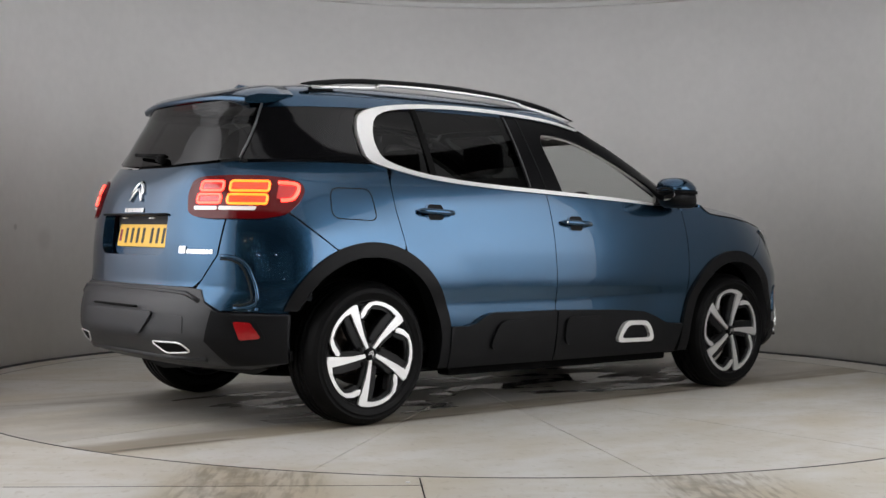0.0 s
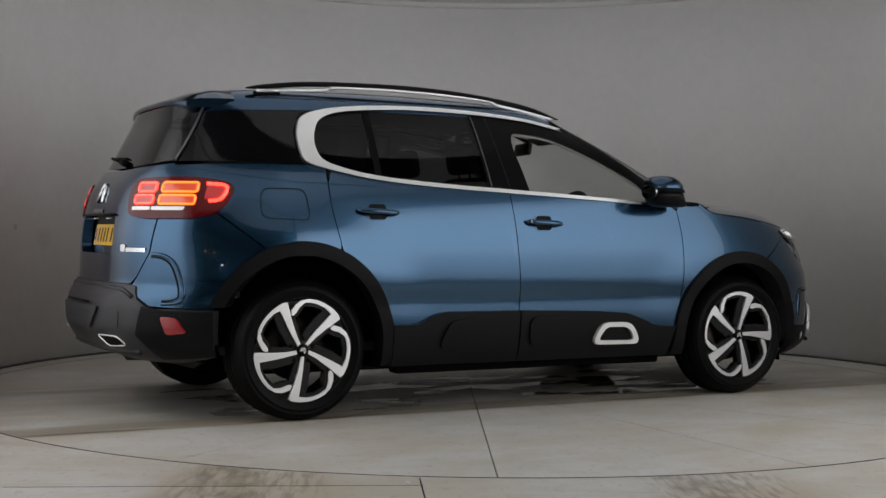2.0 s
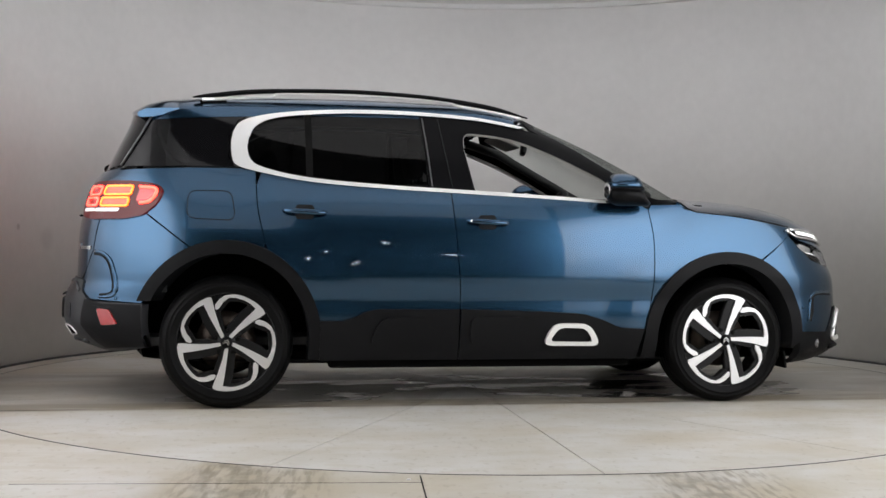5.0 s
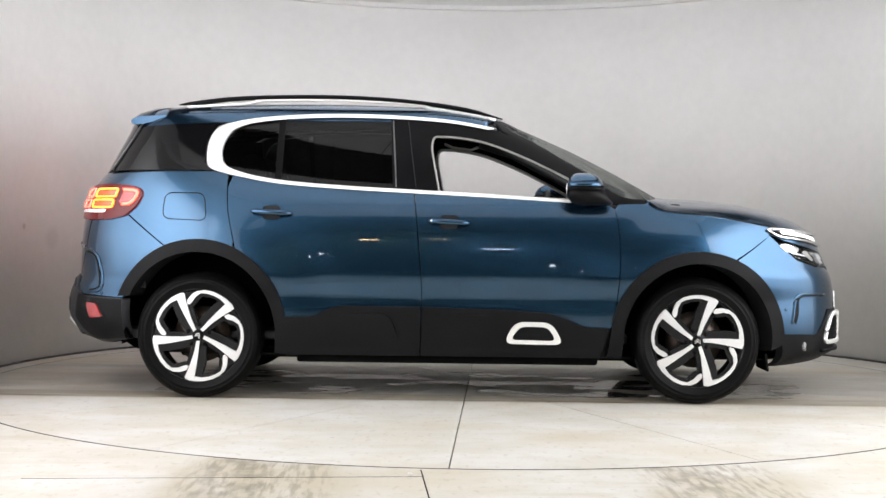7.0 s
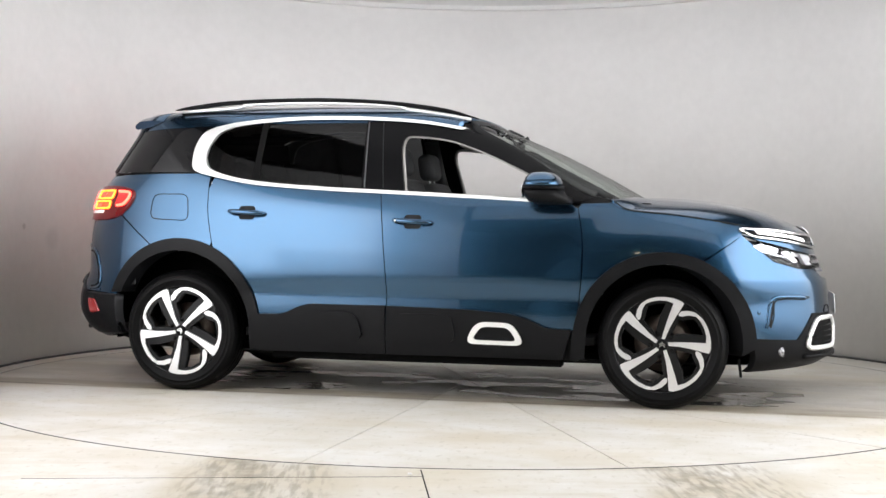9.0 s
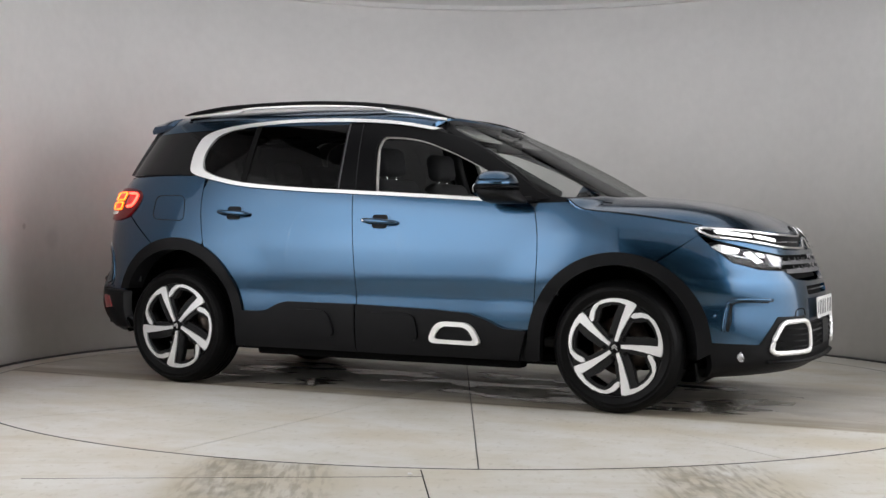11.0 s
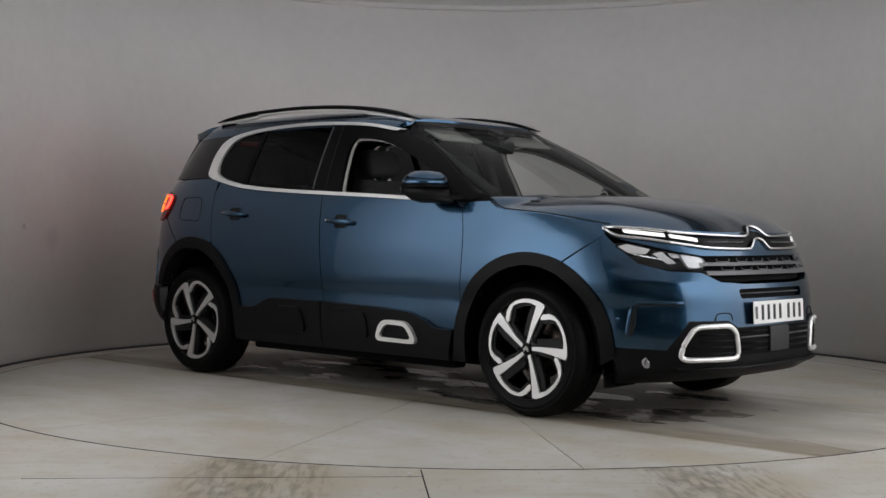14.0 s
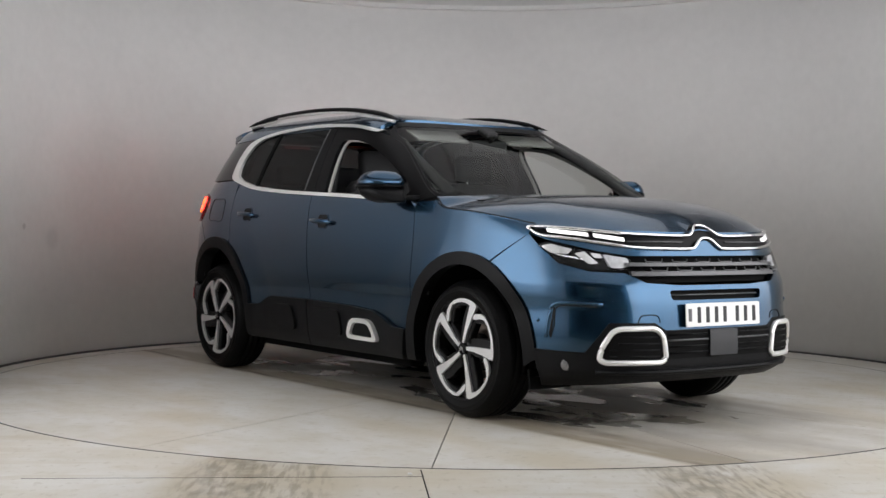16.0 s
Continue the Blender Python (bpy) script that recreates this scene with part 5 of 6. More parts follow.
def front_end(car):
    # twin bright lines that meet in a double chevron over the badge
    top = [(0.785, 0.962), (0.70, 0.955), (0.50, 0.934), (0.30, 0.926), (0.135, 0.924), (0.085, 0.935), (0.040, 0.968), (0.0, 0.976)]
    low = [(0.793, 0.948), (0.775, 0.920), (0.70, 0.905), (0.48, 0.870), (0.30, 0.862), (0.125, 0.861), (0.085, 0.870), (0.040, 0.905), (0.0, 0.914)]
    for line, name in ((top, "upper_bright_line"), (low, "lower_bright_line")):
        pts = curve2([ny(y, z) for y, z in line], 4)
        full = pts + [(-a, z) for a, z in pts[::-1][1:]]
        part(name, tube(on(nose(0.010), full), 0.0070, 8, 1.0), BRIGHT, car, "bright chrome line across the nose")
    for s in (1, -1):
        part("corner_bright", tube(on(nose(0.010), [(s * a, z) for a, z in curve2([ny(0.785, 0.962), ny(0.797, 0.957), ny(0.793, 0.948)], 4)]), 0.0070, 8), BRIGHT, car)
        for y0, y1 in ((0.755, 0.635), (0.615, 0.49)):
            k = lambda y: 0.952 - (0.755 - y) * 0.155
            pts = [ny(y0, k(y0)), ny(y1, k(y1)), ny(y1, k(y1) - 0.018), ny(y0, k(y0) - 0.018)]
            part("day_lamp", shell(rounded([(s * a, z) for a, z in pts], 0.004), nose(0.004), inward_nose(0.02), 0.03), DAY_GLOW, car, "lit white day running lamp")
    edge = [ny(y, z) for y, z in ((0.79, 0.955), (0.50, 0.934), (0.135, 0.926), (0.04, 0.972), (0, 0.98))]
    edge2 = [ny(y, z) for y, z in ((0, 0.91), (0.04, 0.90), (0.125, 0.862), (0.48, 0.868), (0.79, 0.935))]
    out = edge + [(-a, z) for a, z in edge[::-1][1:]] + [(-a, z) for a, z in edge2[::-1]] + edge2[1:]
    part("nose_band", shell(out, nose(-0.006), inward_nose(0.02), 0.03), GLOSS_BLACK, car, "gloss black band between the chrome lines")
    part("mid_line", tube(on(nose(0.0), [ny(-y, 0.893) for y in (0.48, 0.3, 0.15)]), 0.004, 6), GREY_BAR, car)
    part("mid_line", tube(on(nose(0.0), [ny(y, 0.893) for y in (0.48, 0.3, 0.15)]), 0.004, 6), GREY_BAR, car)
    # painted strip under the chrome
    edge = [ny(y, z) for y, z in ((0.80, 0.93), (0.775, 0.913), (0.48, 0.861), (0.125, 0.853), (0.04, 0.893), (0, 0.902))]
    edge2 = [ny(y, z) for y, z in ((0, 0.826), (0.30, 0.826), (0.49, 0.826), (0.62, 0.848), (0.765, 0.898))]
    out = edge + [(-a, z) for a, z in edge[::-1][1:]] + [(-a, z) for a, z in edge2[::-1]] + edge2[1:]
    part("nose_strip", shell(out, nose(0.0), inward_nose(0.03), 0.025), PAINT, car)
    # grille bars
    for z, h, w in ((0.786, 0.016, 0.52), (0.743, 0.020, 0.50)):
        out = [ny(w, z + h / 2), ny(w * 0.5, z + h / 2), (0, z + h / 2)]
        full = out + [(-a, q) for a, q in out[::-1][1:]]
        full = full + [(a, q - h) for a, q in full[::-1]]
        part("grille_bar", shell(full, nose(0.002), inward_nose(0.03), 0.03), GREY_BAR, car, "satin grey grille bar")
    for row, z in enumerate((0.803, 0.762)):
        for y in (-0.36, -0.20, -0.04, 0.12, 0.28, 0.44) if row == 0 else (-0.34, -0.18, -0.02, 0.14, 0.30, 0.43):
            pts = [ny(y - 0.05, z + 0.008), ny(y - 0.042, z - 0.006), ny(y + 0.042, z - 0.006), ny(y + 0.05, z + 0.008)]
            part("grille_bracket", tube(on(nose(-0.004), pts), 0.0035, 6), GREY_BAR, car)
    part("slot_bar", tube(on(nose(-0.012), [ny(y, 0.642) for y in (-0.30, -0.15, 0, 0.15, 0.30)]), 0.0035, 6), GREY_BAR, car)
    part("slot_back", shell([ny(-0.34, 0.675), ny(-0.34, 0.61), ny(0.34, 0.61), ny(0.34, 0.675)], nose(-0.026), inward_nose(0.01), 0.05), BLACK, car)
    # head lamps
    for s in (1, -1):
        def q(y, z):
            a, z = ny(y, z)
            return (s * a, z)
        out = rounded([q(*p) for p in ((0.795, 0.872), (0.77, 0.890), (0.70, 0.862), (0.62, 0.842), (0.485, 0.820), (0.485, 0.785), (0.53, 0.757), (0.67, 0.760), (0.75, 0.790))], 0.01)
        h = part("head_lamp", shell(out, nose(-0.03), inward_nose(0.02), 0.03), GLOSS_BLACK, car, "clear head lamp over a black reflector")
        part("lens", shell(out, nose(0.003), inward_nose(0.02), 0.03), LENS, h, "clear lamp lens")
        part("white_module", shell(rounded([q(*p) for p in ((0.60, 0.832), (0.495, 0.815), (0.497, 0.784), (0.53, 0.768), (0.585, 0.770))], 0.012), nose(-0.004), inward_nose(0.02), 0.02), LAMP_SILVER, h, "pale silvery lamp module")
        part("chrome_step", shell(rounded([q(*p) for p in ((0.785, 0.868), (0.76, 0.880), (0.70, 0.855), (0.72, 0.832), (0.765, 0.835))], 0.006), nose(-0.016), inward_nose(0.02), 0.02), BRIGHT, h)
        part("chrome_step", shell(rounded([q(*p) for p in ((0.70, 0.835), (0.665, 0.845), (0.625, 0.79), (0.66, 0.785))], 0.004), nose(-0.012), inward_nose(0.02), 0.02), BRIGHT, h)
        part("chrome_step", shell(rounded([q(*p) for p in ((0.645, 0.838), (0.61, 0.834), (0.60, 0.815), (0.635, 0.815))], 0.004), nose(-0.012), inward_nose(0.02), 0.02), BRIGHT, h)
        for i in range(4):
            y = 0.755 - 0.016 * i
            part("reflector_rib", tube(on(nose(-0.014), [q(y, 0.832 - 0.004 * i), q(y - 0.03, 0.818 - 0.004 * i)]), 0.004, 6), BRIGHT, h)
        # fog frame and its louvres
        ring = [q(*p) for p in ((0.655, 0.345), (0.650, 0.40), (0.605, 0.488), (0.42, 0.492), (0.382, 0.455), (0.366, 0.355), (0.385, 0.332), (0.635, 0.330))]
        ring = rounded(ring, 0.03, 4)
        fr = part("air_frame", tube(on(nose(0.014), dense(ring, 0.02)), 0.0135, 8, closed=True), CHROME, car, "satin silver frame round the side air intake")
        part("frame_lining", shell(ring, nose(0.0125), inward_nose(0.01), 0.03), BLACK, fr)
        for z in (0.36, 0.39, 0.42, 0.45):
            part("louvre", tube(on(nose(0.014), [q(0.62 if z < 0.42 else 0.59, z), q(0.50, z), q(0.40, z)]), 0.004, 5), PLASTIC, fr)
        fl = lathe([(0.001, 0.006), (0.016, 0.004), (0.022, 0), (0.025, 0.003), (0.027, 0), (0.027, -0.02), (0.001, -0.02)], 24, "Y")
        p = nose(0.004)(*q(0.745, 0.315))
        f = part("fog_lamp", fl, FOG, car, "small round chrome fog lamp")
        f.matrix_basis = pose(*p, 0, 0, -90 + s * 38)
        # upright vent at the corner of the bumper, its shade laid on near-black
        part("vent_shade", shell(rounded([q(*p) for p in ((0.779, 0.582), (0.783, 0.585), (0.795, 0.45), (0.790, 0.44))], 0.006), nose(0.002), inward_nose(0.003), 0.03), SEAM, car, "near-black strip for the shade in the bumper's upright vent")
        gap(car, curve2([q(*p) for p in ((0.790, 0.44), (0.782, 0.50), (0.776, 0.580), (0.74, 0.592), (0.66, 0.588))], 4), nose(0.0005), 0.0035)
        part("corner_ledge", tube(on(nose(-0.002), curve2([q(*p) for p in ((0.800, 0.44), (0.794, 0.52), (0.784, 0.594), (0.74, 0.605), (0.64, 0.600))], 4)), 0.0095, 8), PAINT, car)
        gap(car, curve2([q(*p) for p in ((0.50, 0.515), (0.485, 0.545), (0.44, 0.552), (0.40, 0.545), (0.388, 0.515))], 4), nose(0.0005))
        dot = lathe([(0.001, 0.002), (0.009, 0.002), (0.010, -0.004), (0.001, -0.004)], 16, "Y")
        p = nose(0.001)(s * nose_at(1.86, 0.52), 0.52)
        d = part("parking_sensor", dot, PAINT, car)
        d.matrix_basis = pose(*p, 0, 0, -90 + s * 55)
    # lower grille
    out = [ny(-0.355, 0.475), ny(-0.355, 0.345), ny(0.355, 0.345), ny(0.355, 0.475)]
    g = part("lower_grille", shell(out, nose(0.009), inward_nose(0.004), 0.04), BLACK, car, "black lower air intake with slim bars")
    for z in (0.372, 0.402, 0.432, 0.458):
        part("bar", tube(on(nose(0.012), [ny(y, z) for y in (-0.35, -0.2, 0, 0.2, 0.35)]), 0.0045, 6), GLOSS_BLACK if z != 0.432 else GREY_BAR, g)
    part("radar_cover", shell(rounded([ny(-0.095, 0.478), ny(-0.095, 0.352), ny(0.095, 0.352), ny(0.095, 0.478)], 0.008), nose(0.022), inward_nose(0.015), 0.04), BUMPER_GREY, g, "flat grey sensor cover")
    # splash lip
    lip = [ny(y, 0.285) for y in (-0.66, -0.5, -0.35, -0.15, 0, 0.15, 0.35, 0.5, 0.66)]
    part("front_lip", tube(on(nose(0.012), lip), 0.017, 8, 0.7), PLASTIC, car, "grey lip along the foot of the bumper")
    plate(car, nose_pose(0.025), PLATE_W, "front_number_plate", "white number plate with dark bars")


def nose_pose(lift):
    p = nose(lift)(0, 0.548)
    return pose(p.x, 0, 0.548, -3, 0, 90)


def plate(car, m, mat, name, label):
    """A plate 520 by 111 mm; its characters are plain bars."""
    bm = prism(rounded([(-0.26, -0.0555), (-0.26, 0.0555), (0.26, 0.0555), (0.26, -0.0555)], 0.010), 0.0, 0.006, 0.001)
    p = part(name, bm, mat, car, label, False)
    p.matrix_basis = m
    for x in (-0.172, -0.112, -0.052, 0.008, 0.096, 0.156, 0.216):
        part("bar", prism(rounded([(x - 0.012, -0.038), (x - 0.012, 0.038), (x + 0.012, 0.038), (x + 0.012, -0.038)], 0.004), -0.0012, 0.0, 0), INK, p, smooth=False)
    part("badge_bar", prism([(-0.245, -0.03), (-0.245, 0.03), (-0.222, 0.03), (-0.222, -0.03)], -0.0011, 0.0, 0), REFLECTOR if mat is PLATE_Y else GREY_BAR, p, smooth=False)


def rear_end(car):
    for s in (1, -1):
        tail_lamp(car, s)
        def q(y, z):
            a, z = ty(y, z)
            return (s * a, z)
        D = math.radians
        r = rounded([(s * D(35.6), 0.512), (s * D(39.0), 0.508), (s * D(41.2), 0.435), (s * D(37.0), 0.425)], 0.012)
        part("rear_reflector", shell(r, tail(0.020), inward_tail(0.02), 0.02), REFLECTOR, car, "red reflector in the rear bumper")
        part("reflector_well", shell(rounded([(s * D(33.4), 0.525), (s * D(40.0), 0.518), (s * D(42.2), 0.425), (s * D(34.0), 0.415)], 0.02), tail(0.0125), inward_tail(0.01), 0.02), PLASTIC, car)
        # dark lower flank of the bumper, behind the wheel
        out = [(s * tail_at(-1.795, 0.535), 0.535), (s * tail_y(0.735, 0.54), 0.54), (s * tail_y(0.655, 0.56), 0.56), (s * tail_y(0.63, 0.42), 0.42), (s * tail_y(0.66, 0.30), 0.30), (s * tail_at(-1.775, 0.318), 0.318)]
        part("bumper_flank", shell(out, tail(0.0105), inward_tail(0.02), 0.03), PLASTIC, car, "black flank of the rear bumper")
        ex = part("exhaust_trim", tube(on(tail(0.012), rounded([q(0.33, 0.405), q(0.52, 0.408), q(0.555, 0.365), q(0.40, 0.352)], 0.02, 3)), 0.0042, 8, closed=True), CHROME, car, "bright trapezoid exhaust surround")
        part("exhaust_hollow", shell(rounded([q(0.33, 0.405), q(0.52, 0.408), q(0.555, 0.365), q(0.40, 0.352)], 0.02, 3), tail(0.0105), inward_tail(0.01), 0.03), BLACK, ex)
        # crease of the painted corner, its shade drawn as a near-black line
        gap(car, curve2([q(*p) for p in ((0.655, 0.792), (0.70, 0.785), (0.735, 0.745), (0.765, 0.62), (0.752, 0.590), (0.72, 0.583))], 4), tail(0.001), 0.005)
        part("corner_ledge", tube(on(tail(-0.001), curve2([q(*p) for p in ((0.655, 0.806), (0.708, 0.798), (0.748, 0.750), (0.778, 0.62), (0.764, 0.578), (0.72, 0.570))], 4)), 0.009, 8), PAINT, car)
        d = part("parking_sensor", lathe([(0.001, 0.002), (0.009, 0.002), (0.010, -0.004), (0.001, -0.004)], 16, "Y"), PAINT, car)
        d.matrix_basis = pose(*tail(0.001)(s * tail_at(-1.93, 0.565), 0.565), 0, 0, 90 - s * 45)
    # pad on the bumper, and its upper ledge
    part("bumper_pad", shell(rounded([ty(-0.36, 0.545), ty(-0.25, 0.43), ty(0.25, 0.43), ty(0.36, 0.545)], 0.03), tail(0.020), inward_tail(0.02), 0.03), BUMPER_GREY, car, "raised grey pad on the rear bumper")
    part("pad_slot", tube(on(tail(0.022), [ty(y, 0.562) for y in (-0.22, -0.1, 0, 0.1, 0.22)]), 0.006, 6), BLACK, car)
    part("bumper_ledge", tube(on(tail(0.006), [ty(y, z) for y, z in ((-0.60, 0.600), (-0.52, 0.632), (-0.35, 0.640), (0, 0.643), (0.35, 0.640), (0.52, 0.632), (0.60, 0.600))]), 0.012, 8), BUMPER_GREY, car)
    part("tow_cover", shell(rounded([ty(-0.54, 0.53), ty(-0.54, 0.45), ty(-0.46, 0.45), ty(-0.46, 0.53)], 0.012), tail(0.0115), inward_tail(0.01), 0.03), BUMPER_GREY, car)
    part("skid_lip", tube(on(tail(0.004), [ty(y, 0.335) for y in (-0.6, -0.4, -0.2, 0, 0.2, 0.4, 0.6)]), 0.016, 8), BUMPER_GREY, car)
    plate(car, pose(-2.102, 0, 0.893, -11, 0, -90), PLATE_Y, "rear_number_plate", "yellow number plate with dark bars")
    part("plate_light_strip", tube(on(tail(0.006), [ty(y, 0.995) for y in (-0.33, -0.15, 0, 0.15, 0.33)]), 0.010, 8, 0.6), GLOSS_BLACK, car, "gloss black grip over the number plate")
    for y in (-0.14, 0.14):
        d = part("plate_lamp", lathe([(0.001, 0.003), (0.014, 0.003), (0.014, -0.003), (0.001, -0.003)], 16, "Z"), WHITE_LENS, car)
        d.location = (-2.125, y, 0.978)
    # badge: two chevrons, and plain bars for the lettering
    for k in (0, 1):
        z = 1.125 - 0.034 * k
        for s in (1, -1):
            part("chevron", tube(on(tail(0.006), [ty(0.0 + s * 0.002, z + 0.03), ty(s * 0.030, z + 0.008), ty(s * 0.060, z - 0.030)]), 0.009, 8, 0.8), BRIGHT, car, "chrome chevron badge")
    for i in range(7):
        y = -0.085 + 0.0285 * i
        part("letter_bar", shell(rounded([ty(y - 0.011, 1.026), ty(y + 0.011, 1.026), ty(y + 0.011, 1.006), ty(y - 0.011, 1.006)], 0.004), tail(0.005), inward_tail(0.005), 0.02), BRIGHT, car, "small chrome bar of the lettering")
    for i, (y0, y1, z0, z1) in enumerate([(-0.445, -0.485, 0.815, 0.848)] + [(-0.495 - 0.0165 * k, -0.508 - 0.0165 * k, 0.815, 0.834) for k in range(8)]):
        part("model_bar", shell(rounded([ty(y0, z0), ty(y0, z1), ty(y1, z1), ty(y1, z0)], 0.003), tail(0.005), inward_tail(0.005), 0.02), BRIGHT, car, "small chrome bar of the model lettering")
    # lining behind the tailgate and fins beside the rear window
    part("boot_lining", shell([ty(-0.80, 0.50), ty(-0.80, 1.19), (0, 1.22), ty(0.80, 1.19), ty(0.80, 0.50)], tail(-0.07), inward_tail(0.01), 0.08), TRIM_DARK, car, "dark lining inside the tailgate")
    for s in (1, -1):
        # grey colour stands in for the highlight on the gloss black fin
        part("window_fin", tube([cabin_tail(0.010)(s * tail_y(y, z, cabin_y), z) for y, z in ((0.535, 1.545), (0.572, 1.43), (0.592, 1.34), (0.603, 1.262))], 0.006, 6), GREY_BAR, car, "slim gloss black fin beside the rear window, highlight in its grey")
    # wiper
    def cz(y, z):
        return (tail_y(y, z, cabin_y), z)
    w = part("rear_wiper", tube(on(cabin_tail(0.03), [cz(-0.02, 1.272), cz(0.10, 1.285), cz(0.24, 1.300)]), 0.011, 8, 0.8), BLACK, car, "black rear wiper parked on the glass")
    part("pivot", tube(on(cabin_tail(0.02), [cz(-0.06, 1.262), cz(0.0, 1.272)]), 0.020, 8), BLACK, w)
    part("blade", tube(on(cabin_tail(0.012), [cz(0.26, 1.302), cz(0.0, 1.292), cz(-0.04, 1.288)]), 0.006, 6), BLACK, w)
    # high brake lamp under the spoiler
    bm = bmesh.new()
    box(bm, 0.012, 0.22, 0.022, pose(-1.874, 0, 1.531, 0, -20, 0), 0.003)
    part("high_brake_lamp", bm, RED_DIM, car, "faintly lit red brake lamp under the spoiler", False)
    # aerial fin
    bm = bmesh.new()
    rows = [[bm.verts.new((x, y * w, 1.640 + h * (1 - abs(y) ** 2))) for y in (-1, -0.5, 0, 0.5, 1)] for x, h, w in ((-1.60, 0.012, 0.02), (-1.57, 0.036, 0.022), (-1.50, 0.032, 0.026), (-1.38, 0.012, 0.012))]
    for A, B in zip(rows, rows[1:]):
        for k in range(4):
            bm.faces.new((A[k], A[k + 1], B[k + 1], B[k]))
    bm.faces.new(rows[0])
    part("aerial_fin", bm, PAINT, car)


def details(car):
    for s in (-1, 1):
        rail(car, s)
        handle(car, s, 0.005, 0.985, s < 0)
        handle(car, s, -0.968, 1.028, False)
        mirror(car, s)
    # fuel flap on the driver's flank
    flap = dense(rounded([(-1.565, 1.128, 0.045), (-1.345, 1.128, 0.045), (-1.325, 0.975, 0.045), (-1.575, 0.985, 0.05)], 0.04, 6), 0.02)
    gap(car, [(-tail_at(x, z), z) for x, z in flap], tail(0.0), 0.0028, True)
    front_end(car)
    rear_end(car)
    # exhaust box, axles and floor pan seen under the sills
    for x in (AXLE, -AXLE):
        part("axle_beam", tube([(x, -0.66, 0.32), (x, -0.3, 0.27), (x, 0.3, 0.27), (x, 0.66, 0.32)], 0.045, 10), LINING, car, "black suspension beam under the floor")
    slab("floor_pan", LINING, car, (3.0, 1.44, 0.06), pose(0, 0, 0.245), 0.02, "black floor pan with ribs")
    for s in (1, -1):
        slab("air_deflector", BLACK, car, (0.014, 0.26, 0.10), pose(1.765, s * 0.66, 0.225, 0, -8, 0), 0.004, "small black rubber flap ahead of the front wheel")
        slab("sill_rail", LINING, car, (1.66, 0.10, 0.05), pose(0.0, s * 0.78, 0.225), 0.015, "black jacking rail under the sill")


# ---- the cabin ----


def cushion(name, parent, size, m, mat=None, bevel=0.045, label=""):
    bm = bmesh.new()
    box(bm, *size, m, bevel)
    return part(name, bm, mat or CLOTH, parent, label)


def front_seat(car, y):
    seat = cushion("front_seat", car, (0.52, 0.50, 0.14), pose(0.22, y, 0.62, 0, -6, 0), None, 0.05, "dark cloth front seat")
    cushion("backrest", seat, (0.13, 0.48, 0.60), pose(-0.10, y, 0.94, 0, -16, 0), None, 0.05)
    for k in (-1, 1):
        cushion("bolster", seat, (0.17, 0.09, 0.50), pose(-0.07, y + k * 0.215, 0.92, 0, -16, 0), None, 0.04)
        part("headrest_post", tube([(-0.185, y + k * 0.06, 1.21), (-0.20, y + k * 0.06, 1.28)], 0.006, 8), BRIGHT, seat)
    cushion("headrest", seat, (0.10, 0.27, 0.17), pose(-0.205, y, 1.335, 0, -10, 0), None, 0.04)
    slab("seat_base", TRIM_DARK, seat, (0.44, 0.42, 0.24), pose(0.2, y, 0.44), 0.02)


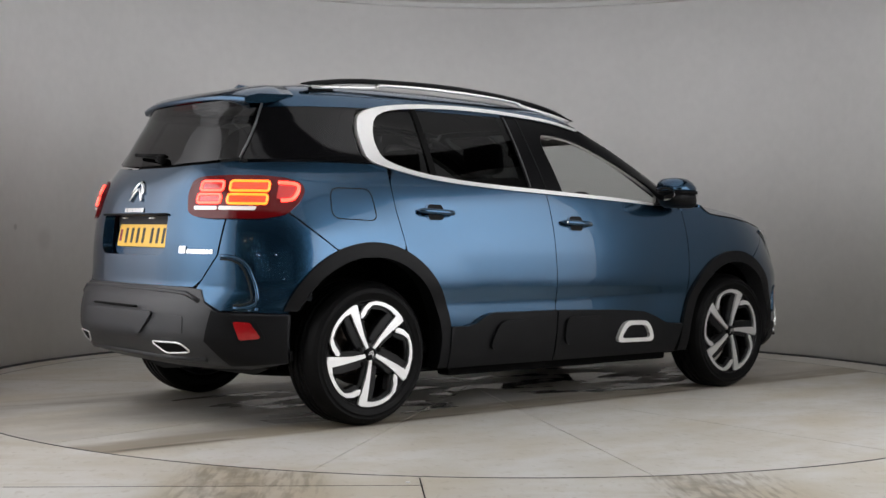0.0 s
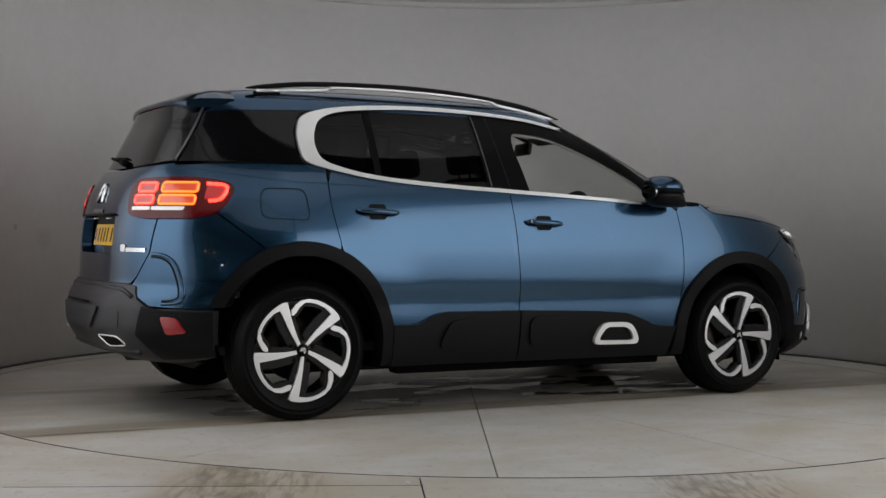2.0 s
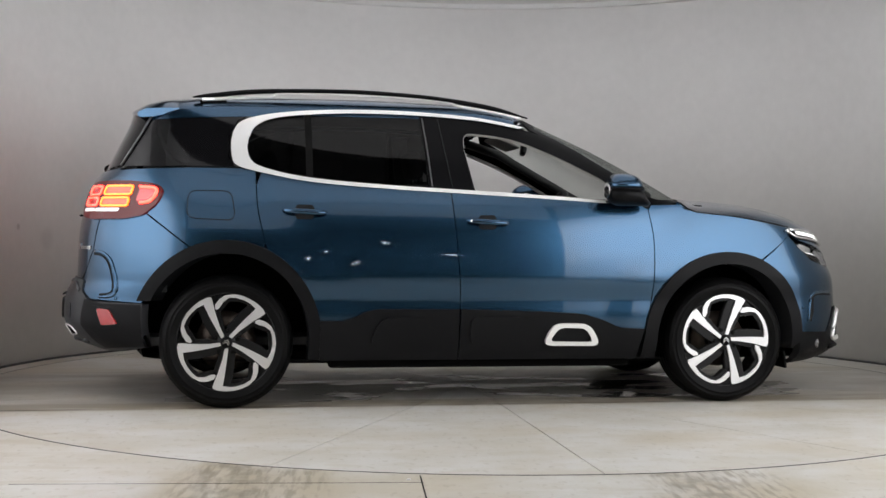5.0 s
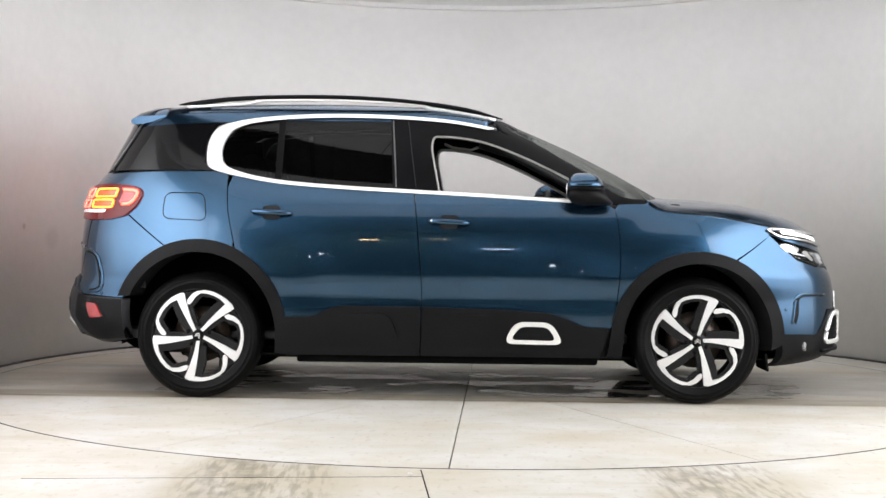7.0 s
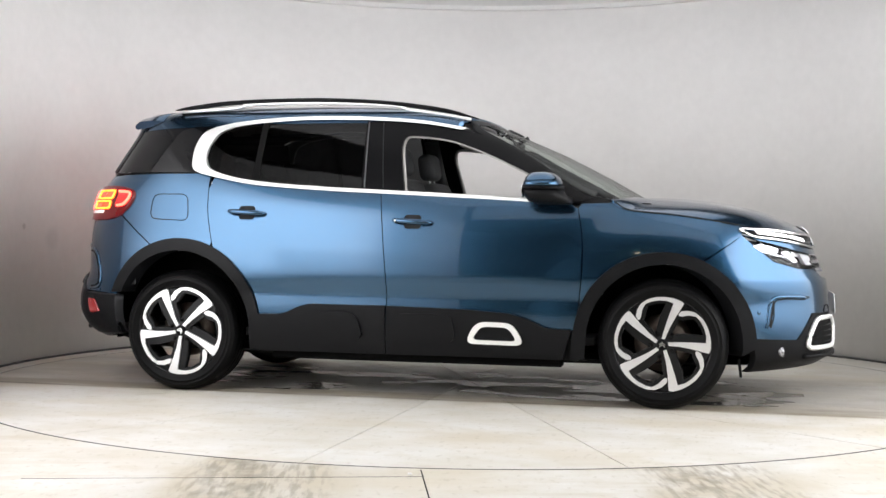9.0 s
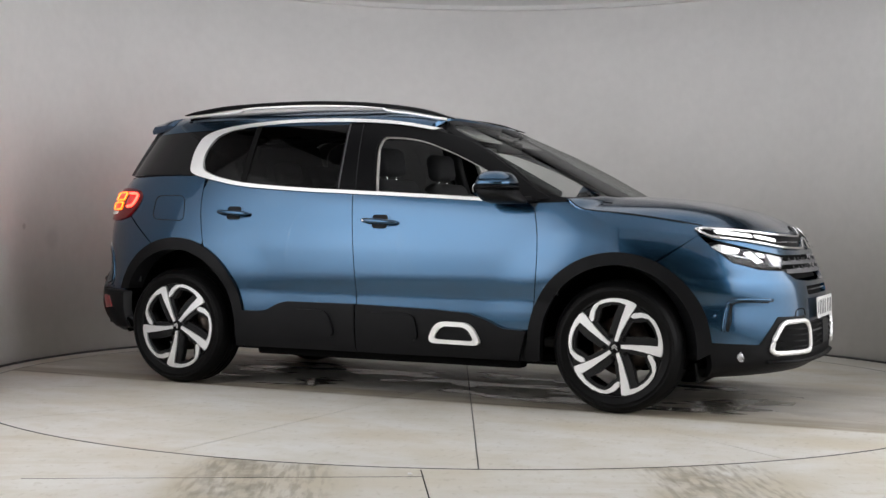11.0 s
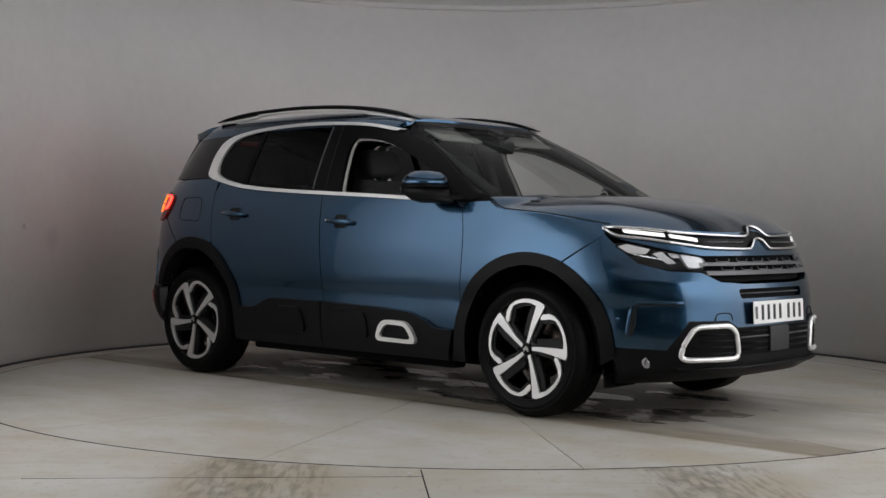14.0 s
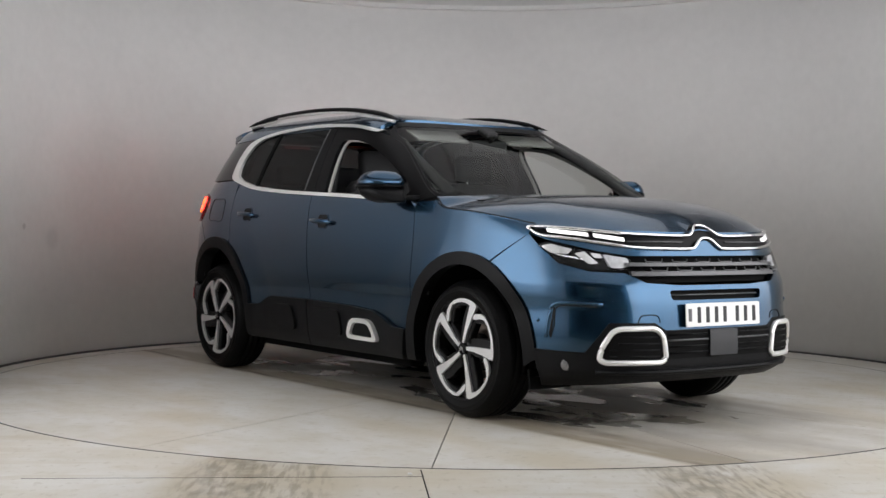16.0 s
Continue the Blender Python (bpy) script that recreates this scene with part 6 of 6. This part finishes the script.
def cabin(car):
    for y in (-0.37, 0.37):
        front_seat(car, y)
    bench = cushion("rear_seat", car, (0.46, 1.26, 0.14), pose(-0.72, 0, 0.64, 0, -5, 0), None, 0.05, "dark cloth rear bench with three headrests")
    for y in (-0.44, 0, 0.44):
        cushion("backrest", bench, (0.13, 0.42, 0.58), pose(-1.02, y, 0.94, 0, -18, 0), None, 0.05)
        cushion("headrest", bench, (0.09, 0.25, 0.14), pose(-1.135, y, 1.29, 0, -14, 0), None, 0.035)
        for k in (-0.05, 0.05):
            part("headrest_post", tube([(-1.11, y + k, 1.19), (-1.125, y + k, 1.25)], 0.006, 8), BRIGHT, bench)
    slab("cabin_floor", TRIM_DARK, car, (2.9, 1.5, 0.05), pose(-0.45, 0, 0.34), 0.01)
    slab("load_cover", TRIM_DARK, car, (0.66, 1.2, 0.02), pose(-1.52, 0, 1.08), 0.006, "dark load cover behind the rear seat")
    for s in (1, -1):
        slab("door_lining", TRIM_DARK, car, (1.62, 0.06, 0.70), pose(-0.01, s * 0.805, 0.745, s * 3, 0, 0), 0.02, "dark door lining with an armrest")
        slab("armrest", TRIM_DARK, car, (0.5, 0.09, 0.07), pose(0.2, s * 0.745, 0.90), 0.02)
        part("pillar_lining", tube([(0.98, s * 0.68, 1.13), (0.66, s * 0.655, 1.30), (0.40, s * 0.61, 1.435), (0.18, s * 0.58, 1.50)], 0.035, 8, 0.8), TRIM_DARK, car, "dark windscreen pillar lining")
        part("belt_pillar_lining", tube([(-0.18, s * 0.75, 1.12), (-0.22, s * 0.70, 1.30), (-0.25, s * 0.60, 1.52)], 0.055, 8, 0.6), TRIM_DARK, car, "dark centre pillar lining")
        part("grab_handle", tube([(-0.05, s * 0.56, 1.50), (0.0, s * 0.545, 1.475), (0.12, s * 0.545, 1.46), (0.17, s * 0.56, 1.48)], 0.009, 8), TRIM_GREY, car)
        part("quarter_lining", shell([(s * math.atan2(cabin_y(x, z), REAR_C - x), z) for x, z in ((-1.29, 1.20), (-1.29, 1.50), (-1.74, 1.50), (-1.86, 1.20))], cabin_tail(-0.05), inward_tail(0.02), 0.06), TRIM_DARK, car)
        v = slab("sun_visor", TRIM_GREY, car, (0.16, 0.36, 0.015), pose(0.36, s * 0.33, 1.485, 0, 24, 0), 0.006, "pale grey sun visor folded up")
    part("headlining", shell([(-1.74, -0.93), (0.20, -0.93), (0.28, 0), (0.20, 0.93), (-1.74, 0.93)], roof_top(-0.04), lambda a, b: Vector((0, 0, 0.008)), 0.08), TRIM_GREY, car, "pale grey roof lining")
    # dashboard
    dash = cushion("dashboard", car, (0.46, 1.44, 0.26), pose(0.83, 0, 0.93, 0, 6, 0), TRIM_DARK, 0.07, "dark moulded dashboard with a screen")
    slab("dash_top", TRIM_DARK, dash, (0.30, 1.36, 0.05), pose(1.03, 0, 1.06), 0.02)
    slab("centre_screen", GLOSS_BLACK, dash, (0.02, 0.24, 0.15), pose(0.60, 0, 0.98, 0, -14, 0), 0.006)
    cushion("binnacle", dash, (0.16, 0.34, 0.10), pose(0.72, -0.37, 1.07), TRIM_DARK, 0.035)
    slab("console", TRIM_DARK, car, (0.95, 0.24, 0.30), pose(0.32, 0, 0.52), 0.03, "dark centre console between the seats")
    # steering wheel on the driver's side
    m = pose(0.50, -0.37, 1.00, 0, -66, 0)
    pts = [m @ Vector((0.18 * math.cos(2 * math.pi * i / 36), 0.18 * math.sin(2 * math.pi * i / 36), 0)) for i in range(36)]
    w = part("steering_wheel", tube(pts, 0.016, 8, closed=True), TRIM_DARK, car, "black three-spoke steering wheel")
    hub = bmesh.new()
    box(hub, 0.14, 0.15, 0.05, m, 0.02)
    part("hub", hub, TRIM_DARK, w)
    for a in (0, 90, 270):
        e = m @ Vector((-0.17 * math.cos(radians(a)), 0.17 * math.sin(radians(a)), 0))
        part("wheel_spoke", tube([m @ Vector((0, 0, 0)), e], 0.014, 8), TRIM_DARK, w)
    part("column", tube([(0.52, -0.37, 0.99), (0.75, -0.37, 0.90)], 0.04, 10), TRIM_DARK, w)
    # inside mirror and sensor pod
    im = bmesh.new()
    box(im, 0.035, 0.24, 0.075, pose(0.42, 0.0, 1.435, 0, 8, -12), 0.014)
    r = part("inside_mirror", im, TRIM_DARK, car, "dark inside rear-view mirror")
    part("mirror_stem", tube([(0.43, 0, 1.46), (0.50, 0, 1.50)], 0.012, 8), TRIM_DARK, r)
    slab("sensor_pod", TRIM_DARK, car, (0.10, 0.10, 0.04), pose(0.42, 0, 1.515, 0, 24, 0), 0.015, "dark sensor pod behind the windscreen")


# ---- put together ----
make_floor()
make_walls()
make_wall_foot()
make_cove()
make_fill_ceiling()
make_hall_lamps()
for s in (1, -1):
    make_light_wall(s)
turntable = make_turntable()
car = car_root()
body_shell(car)
panels(car)
roof_and_bonnet(car)
ends(car)
wheels(car)
details(car)
cabin(car)


def motions():
    rows_table, rows_car = [], []
    for i in range(17):
        turn = pose(0, 0, 0, 0, 0, 36.75 - 5.861 * i)
        rows_table.append((i, turn))
        rows_car.append((i, turn @ pose(-0.123, -0.10, 0)))
    walk(turntable, rows_table)
    walk(car, rows_car)


motions()
